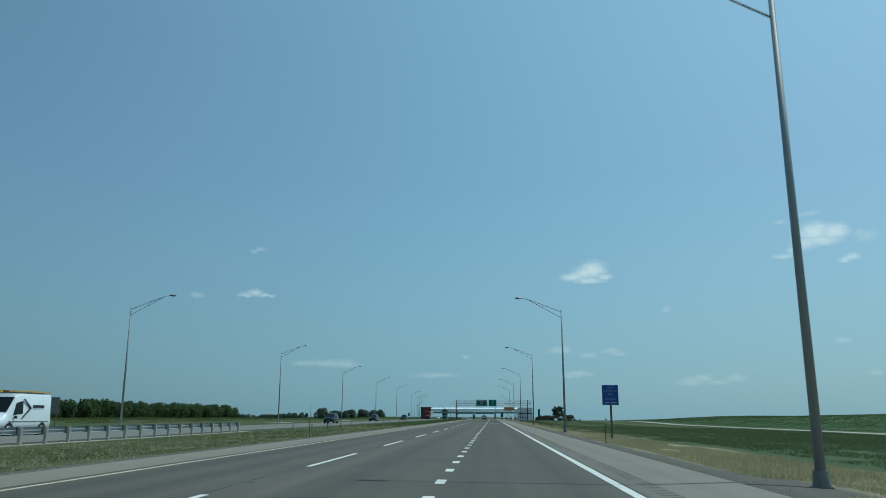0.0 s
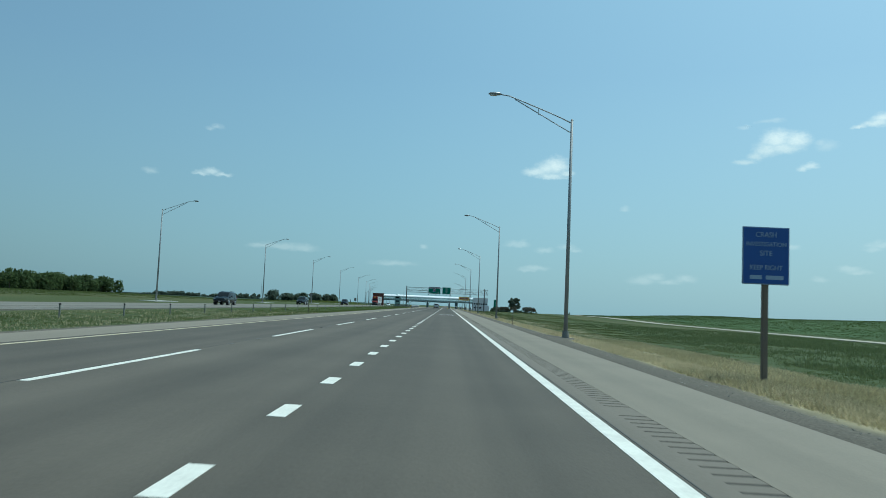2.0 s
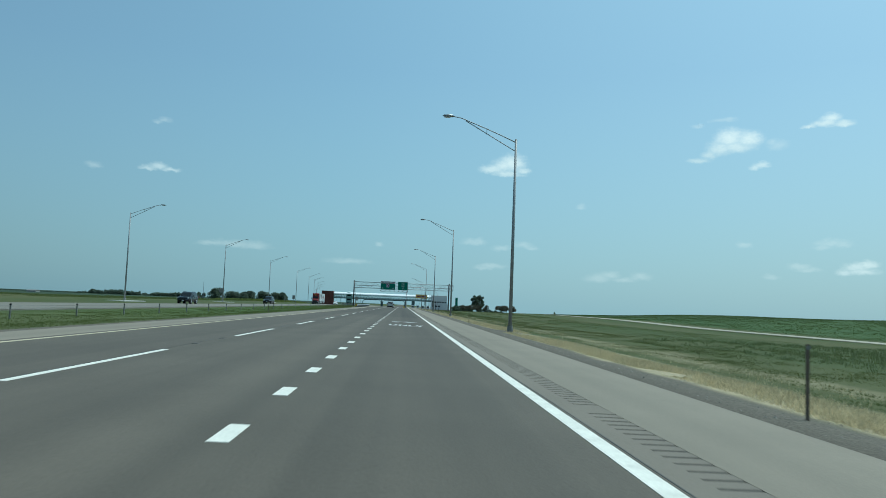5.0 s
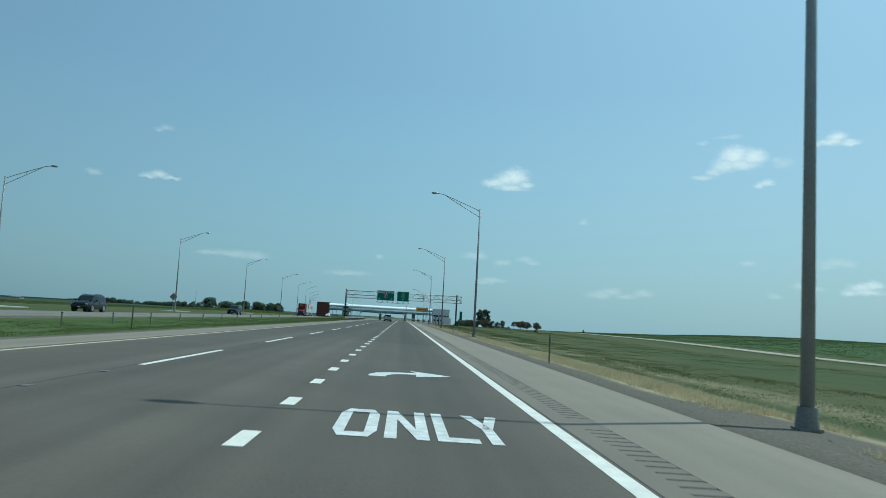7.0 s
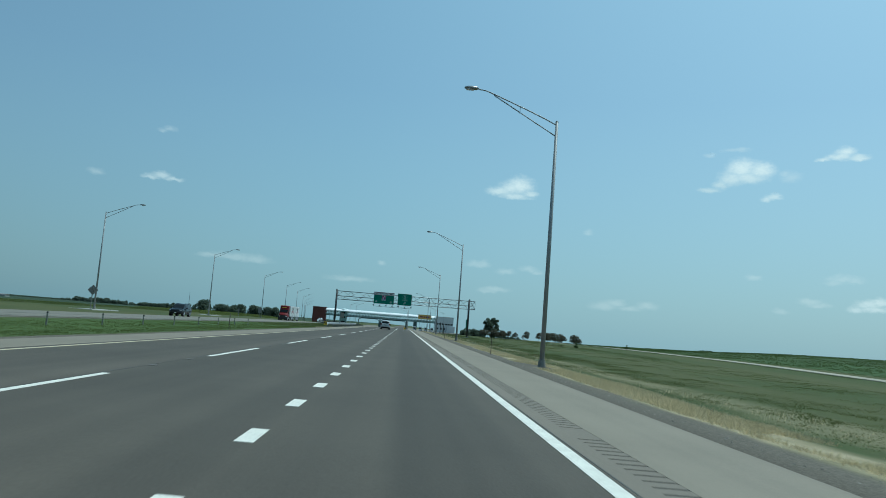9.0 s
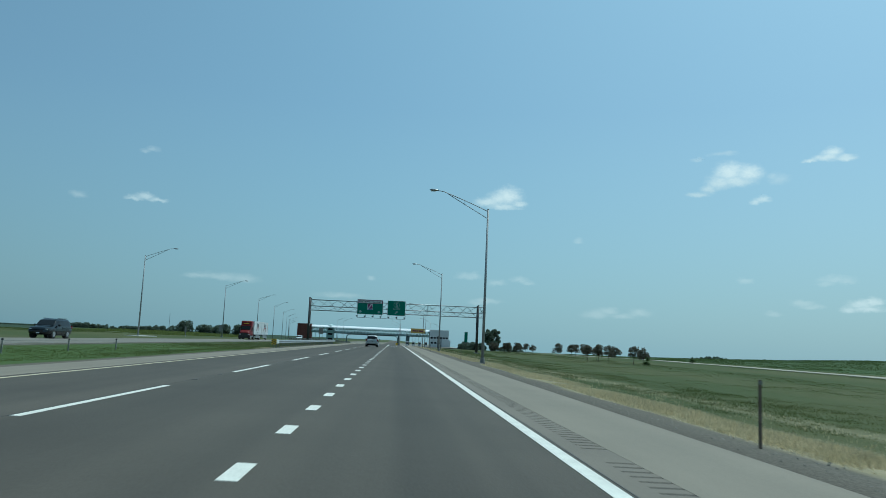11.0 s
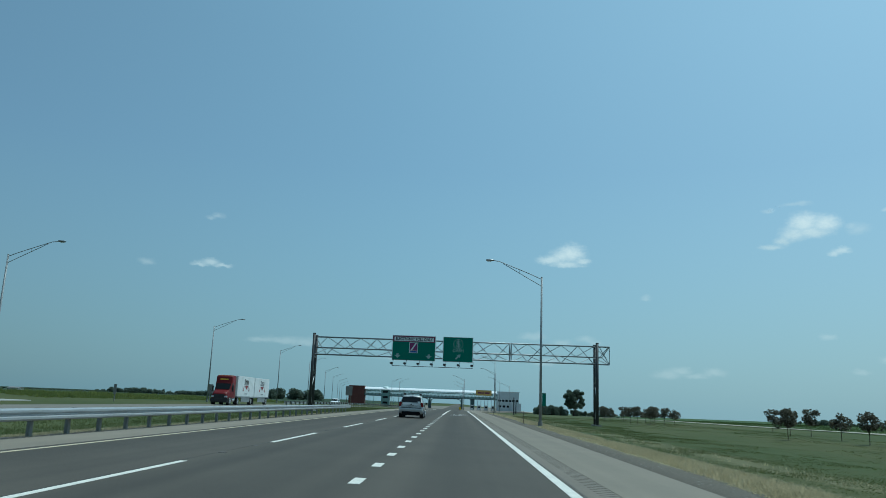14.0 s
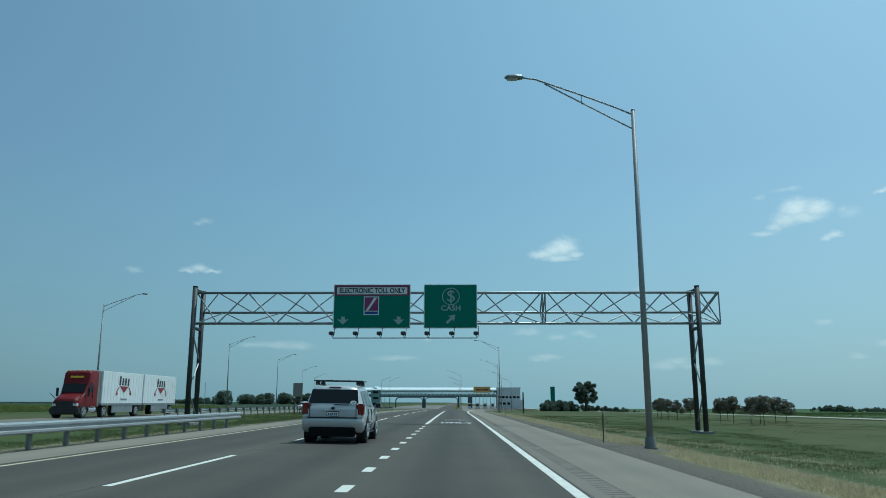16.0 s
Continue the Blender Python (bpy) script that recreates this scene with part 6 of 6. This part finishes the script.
# ---- clouds ----
def cloud(lobes, opacity, white, seed):
    """A far fair-weather cloud as a backdrop sheet; lobes: bearing, height, and half width and depth, in degrees."""
    a0, a1 = min(l[0] - 1.7 * l[2] for l in lobes), max(l[0] + 1.7 * l[2] for l in lobes)
    e0, e1 = min(l[1] - 2.0 * l[3] for l in lobes), max(l[1] + 2.0 * l[3] for l in lobes)
    ac, ec = (a0 + a1) / 2, (e0 + e1) / 2
    m = bpy.data.materials.new("cloud")
    m.use_nodes = True
    n, l = m.node_tree.nodes, m.node_tree.links
    n.remove(n["Principled BSDF"])
    out, tc = n["Material Output"], n.new("ShaderNodeTexCoord")

    def op(kind, a, b=None, c=None, clamp=False):
        k = n.new("ShaderNodeMath")
        k.operation, k.use_clamp = kind, clamp
        for i, v in enumerate((a, b, c)):
            if isinstance(v, (int, float)):
                k.inputs[i].default_value = v
            elif v is not None:
                l.new(v, k.inputs[i])
        return k.outputs[0]

    def puffs(scale, detail, off):
        mp, nz = n.new("ShaderNodeMapping"), n.new("ShaderNodeTexNoise")
        mp.inputs["Scale"].default_value = ((a1 - a0) * 0.8, (e1 - e0) * 1.3, 1)
        mp.inputs["Location"].default_value = (seed * 3.1 + off, seed * 1.7, seed)
        nz.inputs["Scale"].default_value, nz.inputs["Detail"].default_value, nz.inputs["Roughness"].default_value = scale, detail, 0.6
        l.new(tc.outputs["Generated"], mp.inputs["Vector"])
        l.new(mp.outputs["Vector"], nz.inputs["Vector"])
        return op("SUBTRACT", nz.outputs["Fac"], 0.5)

    sep = n.new("ShaderNodeSeparateXYZ")
    l.new(tc.outputs["Generated"], sep.inputs[0])
    # places on the sheet in degrees, frayed by noise
    u = op("ADD", op("MULTIPLY_ADD", sep.outputs[0], a0 - a1, a1 - ac), op("MULTIPLY", puffs(1.5, 5, 0), 0.75))
    v = op("ADD", op("MULTIPLY_ADD", sep.outputs[1], e1 - e0, e0 - ec), op("MULTIPLY", puffs(1.7, 5, 9), 0.5))
    dens = None
    for a, e, ra, re in lobes:
        x = op("DIVIDE", op("SUBTRACT", u, (a - ac) * math.cos(radians(ec))), ra * 1.25)
        y = op("DIVIDE", op("SUBTRACT", v, e - ec), re * 1.35)
        y = op("ADD", y, op("MULTIPLY", op("MINIMUM", y, 0.0), 0.5))      # flatter base
        d = op("SUBTRACT", 1.0, op("SQRT", op("ADD", op("MULTIPLY", x, x), op("MULTIPLY", y, y))))
        dens = d if dens is None else op("SMOOTH_MAX", dens, d, 0.35)
    dens = op("ADD", dens, op("MULTIPLY", puffs(3.6, 6, 21), 0.5))
    rng = n.new("ShaderNodeMapRange")
    rng.interpolation_type = "SMOOTHSTEP"
    rng.inputs["From Min"].default_value, rng.inputs["From Max"].default_value, rng.inputs["To Max"].default_value = -0.1, 0.95, opacity
    l.new(dens, rng.inputs["Value"])
    # nothing is left at the sheet's edges
    gx, gy = op("PINGPONG", sep.outputs[0], 0.5), op("PINGPONG", sep.outputs[1], 0.5)
    fade = op("MULTIPLY", op("MINIMUM", gx, gy), 9.0, clamp=True)
    edge = op("MULTIPLY", rng.outputs["Result"], fade)
    # the sheet glows; sunlit top and shaded base are painted into its tone
    em, tr, mix, tone = n.new("ShaderNodeEmission"), n.new("ShaderNodeBsdfTransparent"), n.new("ShaderNodeMixShader"), n.new("ShaderNodeMix")
    tone.data_type = "RGBA"
    tone.inputs["A"].default_value, tone.inputs["B"].default_value = (white * 0.68, white * 0.76, white * 0.80, 1), (white, white * 0.99, white * 0.96, 1)
    l.new(op("ADD", op("MULTIPLY_ADD", v, 0.55, 0.62), op("MULTIPLY", puffs(3.0, 5, 33), 0.9), clamp=True), tone.inputs["Factor"])
    l.new(tone.outputs["Result"], em.inputs["Color"])
    l.new(edge, mix.inputs["Fac"])
    l.new(tr.outputs[0], mix.inputs[1])
    l.new(em.outputs[0], mix.inputs[2])
    l.new(mix.outputs[0], out.inputs["Surface"])
    d = 4300
    a, e = radians(ac), radians(ec)
    p = Vector((1.5 + d * math.sin(a) * math.cos(e), 166 + d * math.cos(a) * math.cos(e), 1.3 + d * math.sin(e)))
    bm = B()
    bmesh.ops.create_grid(bm, x_segments=1, y_segments=1, size=1.0)
    bm.transform(Matrix.Diagonal((d * radians(a1 - a0) * math.cos(e) / 2, d * radians(e1 - e0) / 2, 1, 1)))
    ob = part("cloud", bm, m)
    ob.matrix_world = look(p, (1.5, 166, 1.3))
    thin = opacity < 0.5
    tagged(ob, "thin white wisp of cloud in the blue sky" if thin else "small white fair-weather cloud in the blue sky", "cloud", kind="structure")


cloud([(8.19, 11.08, 1.1, 0.75), (9.13, 10.61, 0.56, 0.26), (6.62, 10.65, 1.1, 0.37), (7.41, 10.9, 0.9, 0.55), (7.84, 10.37, 1.39, 0.26)], 0.82, CLOUD, 1)
cloud([(24.32, 12.86, 1.06, 0.73), (25.67, 12.71, 0.98, 0.64), (23.57, 12.11, 0.87, 0.57), (24.73, 12.21, 1.37, 0.5), (22.03, 11.34, 0.83, 0.23), (22.9, 11.7, 0.59, 0.37)], 0.8, CLOUD, 2)
cloud([(31.01, 13.89, 0.59, 0.38), (30.58, 13.58, 0.87, 0.33), (31.8, 13.48, 0.72, 0.25), (29.52, 13.4, 0.57, 0.17)], 0.78, CLOUD, 3)
cloud([(-18.56, 9.27, 0.7, 0.27), (-19.3, 9.08, 0.63, 0.21), (-17.77, 9.09, 0.69, 0.18)], 0.5, CLOUD, 4)
cloud([(26.48, 10.92, 0.56, 0.24), (26.07, 10.72, 0.41, 0.2)], 0.6, CLOUD, 5)
cloud([(32.47, 3.66, 0.82, 0.34), (33.13, 3.83, 0.73, 0.34), (31.81, 3.28, 0.6, 0.27), (32.81, 3.34, 0.98, 0.27)], 0.6, CLOUD, 6)
cloud([(38.5, 14.0, 1.4, 0.5), (37.6, 13.7, 0.9, 0.3)], 0.7, CLOUD, 7)
WISPS = [
    [(27.56, 12.19, 0.7, 0.47), (27.18, 12.49, 0.37, 0.28)], [(23.79, 14.19, 1.01, 0.18), (24.27, 14.27, 0.54, 0.16)], [(22.08, 13.84, 0.44, 0.18)],
    [(-18.36, 12.61, 0.46, 0.21), (-18.84, 12.44, 0.43, 0.17)], [(-12.96, 3.96, 1.94, 0.33), (-11.5, 3.94, 1.3, 0.33), (-14.71, 3.95, 0.95, 0.23)],
    [(5.33, 4.99, 0.99, 0.3), (5.82, 5.08, 0.44, 0.28)], [(7.55, 4.57, 0.75, 0.26)], [(9.21, 4.87, 0.71, 0.3), (9.81, 4.67, 0.59, 0.18)],
    [(6.75, 3.2, 1.22, 0.24), (6.27, 3.03, 0.79, 0.2)], [(13.52, 7.9, 0.42, 0.25)], [(14.97, 2.48, 1.06, 0.39), (15.91, 2.74, 0.75, 0.31), (16.86, 2.42, 0.93, 0.23)],
    [(18.15, 2.7, 0.83, 0.34)], [(25.34, 5.18, 0.49, 0.26)], [(31.01, 5.32, 1.12, 0.33), (30.41, 5.01, 0.62, 0.23), (31.69, 5.19, 0.61, 0.23)],
    [(28.95, 3.66, 0.71, 0.28), (29.57, 3.44, 0.78, 0.2), (27.17, 2.9, 0.58, 0.22)], [(-22.9, 8.9, 0.6, 0.25)], [(-4.3, 3.1, 1.8, 0.25)], [(-2.0, 4.5, 0.4, 0.22)], [(37.5, 9.0, 1.2, 0.5)]]
for k, lobes in enumerate(WISPS):
    cloud(lobes, 0.25, CLOUD * 0.95, 11 + k)


# ---- grass ----
MAT_CROP = leafy(material("crop_leaves", (0.078, 0.104, 0.038), (0.062, 0.086, 0.031), rough=0.7, island=0.1, fine=1, coarse=0.05, spec=0.2), 0.5)


MAT_MEDIAN = leafy(material("median_grass", (0.130, 0.152, 0.052), (0.102, 0.124, 0.041), rough=0.8, island=0.2, fine=1.5, coarse=0.08, spec=0.2))


MAT_RANK = leafy(material("rank_leaves", (0.125, 0.148, 0.068), (0.094, 0.120, 0.052), rough=0.8, island=0.25, fine=1.5, coarse=0.08, spec=0.15))
MAT_TALL_WEED = leafy(material("yellow_green_weeds", (0.20, 0.215, 0.062), (0.105, 0.135, 0.042), rough=0.8, island=0.25, fine=1.5, coarse=0.15, spec=0.2))
LAMP_YS = (19.65, 82.15, 142.7, 204.1, 265.65, 327.2)


def grass(name, mat, label, areas, seed, heights, blades=5, width=0.014, sway=0.0):
    """Tufts of leaning blades; areas: x from, x to, y from, y to, number of tufts."""
    rng = np.random.default_rng(seed)
    spots = []
    for x0, x1, y0, y1, count in areas:
        for x, y in zip(rng.uniform(x0, x1, count), rng.uniform(y0, y1, count)):
            patch = noise.noise((x * 0.35, y * 0.12, seed))
            x += sway * noise.noise((0, y * 0.07, seed))
            edge = min(x - x0, x1 - x) / (x1 - x0)
            clear = 0 < x < 9.6 and any(abs(y - ly) < 2.6 for ly in LAMP_YS)
            if patch > -0.38 and edge > -0.2 and not clear:
                spots.append((x, y, ground_z(x, y) - 0.02, (1 + 0.5 * noise.noise((x * 0.2, y * 0.08, 7))) * min(1.0, 0.6 + 1.6 * max(edge, 0.0))))
    p = np.array(spots)
    k = len(p)
    tall = (p[:, 3] * rng.uniform(*heights, k))[:, None] * rng.uniform(0.6, 1.0, (k, blades))
    a, b = rng.uniform(0, math.tau, (k, blades)), rng.uniform(0, math.tau, (k, blades))
    r, lean, w = rng.uniform(0, 0.3, (k, blades)), rng.uniform(0.1, 0.6, (k, blades)) * tall, rng.uniform(0.6, 1.5, (k, blades)) * width
    bx, by, bz = p[:, 0:1] + np.cos(a) * r, p[:, 1:2] + np.sin(a) * r, p[:, 2:3] + 0 * r
    tri = np.stack([np.stack([bx - w * np.sin(b), by + w * np.cos(b), bz], -1), np.stack([bx + w * np.sin(b), by - w * np.cos(b), bz], -1), np.stack([bx + lean * np.cos(a), by + lean * np.sin(a), bz + tall], -1)], 2).reshape(-1, 3)
    n = len(tri) // 3
    me = bpy.data.meshes.new(name)
    me.vertices.add(3 * n)
    me.vertices.foreach_set("co", tri.astype(np.float32).ravel())
    me.loops.add(3 * n)
    me.loops.foreach_set("vertex_index", np.arange(3 * n, dtype=np.int32))
    me.polygons.add(n)
    me.polygons.foreach_set("loop_start", np.arange(0, 3 * n, 3, dtype=np.int32))
    me.update(calc_edges=True)
    me.materials.append(mat)
    return tagged(new(name, me), label, "grass", kind="stuff")


grass("dry_grass", MAT_DRY, "dry straw-coloured grass along the gravel edge", [(8.1, 10.3, 50, 420, 68000)], 31, (0.08, 0.22), 9, 0.011, 0.5)
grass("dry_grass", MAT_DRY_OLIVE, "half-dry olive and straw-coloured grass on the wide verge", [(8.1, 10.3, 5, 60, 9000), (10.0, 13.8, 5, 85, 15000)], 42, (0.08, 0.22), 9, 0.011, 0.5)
grass("dry_grass", MAT_DRY, "sparse dry stalks among the meadow grass", [(10.4, 14.0, 60, 420, 3000)], 37, (0.06, 0.18), 6, 0.008)
grass("green_grass", MAT_GRASS, "rough green grass on the meadow beside the road", [(10.7, 20, 60, 420, 52000), (20, 36, 60, 420, 34000), (47.8, 50.9, 20, 430, 9000), (55.2, 57.5, 20, 430, 5000)], 32, (0.035, 0.1), 9, 0.012)
grass("rank_growth", MAT_RANK, "dark green rank growth between the verge and the gravel road", [(15.5, 49, 5, 70, 15000), (17, 49, 60, 105, 8000), (19, 49, 95, 150, 5000)], 39, (0.08, 0.34), 9, 0.018)
grass("crop_rows", MAT_CROP, "low green crop on the rise beyond the gravel road", [(60, 116, 60, 500, 52000)], 38, (0.12, 0.26), 5, 0.035)
grass("green_grass", MAT_MEDIAN, "rough green grass on the median", [(-19.6, -9.6, 10, 285, 30000)], 33, (0.04, 0.11), 9, 0.012)
grass("green_grass", MAT_GRASS, "rough olive grass on the median behind the guard rail", [(-19.6, -9.6, 275, 420, 16000)], 43, (0.05, 0.16), 9, 0.012)
grass("dry_grass", MAT_DRY, "dry grass at the foot of the guard rail", [(-10.3, -9.4, 268, 342, 5200)], 44, (0.04, 0.12), 7, 0.011)
grass("dry_grass", MAT_DRY, "dry seed heads among the grass of the median", [(-19.6, -9.6, 10, 110, 2600)], 34, (0.08, 0.2), 5)
grass("roadside_weeds", MAT_MEDIAN, "rough green weeds on the bank beyond the opposite road", [(-61, -46, 85, 340, 24000)], 35, (0.08, 0.22), 8, 0.026)
grass("roadside_weeds", MAT_TALL_WEED, "tall yellow-green weeds beyond the opposite road", [(-62, -44, 345, 470, 9000)], 41, (0.3, 0.75), 8, 0.035)


def stones():
    """Loose gravel at the edge of the paving."""
    rng = np.random.default_rng(36)
    pts, faces = [], []
    for x0, x1, y0, y1, count in ((6.8, 8.3, 8, 400, 3200), (-9.5, -8.8, 8, 400, 1200), (-9.7, -8.85, 270, 336, 2600)):
        for _ in range(count):
            x, y, s = rng.uniform(x0, x1), rng.uniform(y0, y1), rng.uniform(0.01, 0.03)
            z = ground_z(x, y)
            n0 = len(pts)
            q = rng.uniform(0.6, 1.3, 6) * s
            pts += [(x + q[0], y, z), (x, y + q[1], z), (x - q[2], y, z), (x, y - q[3], z), (x, y, z + q[4])]
            faces += [(n0, n0 + 1, n0 + 4), (n0 + 1, n0 + 2, n0 + 4), (n0 + 2, n0 + 3, n0 + 4), (n0 + 3, n0, n0 + 4)]
    tagged(raw_part("gravel_stones", pts, faces, MAT_STONE), "loose grey gravel stones at the paving edge", "gravel", kind="stuff")


MAT_STONE = material("grey_gravel", (0.25, 0.23, 0.2), (0.15, 0.14, 0.12), rough=0.9, island=0.4, fine=6, coarse=1)
stones()
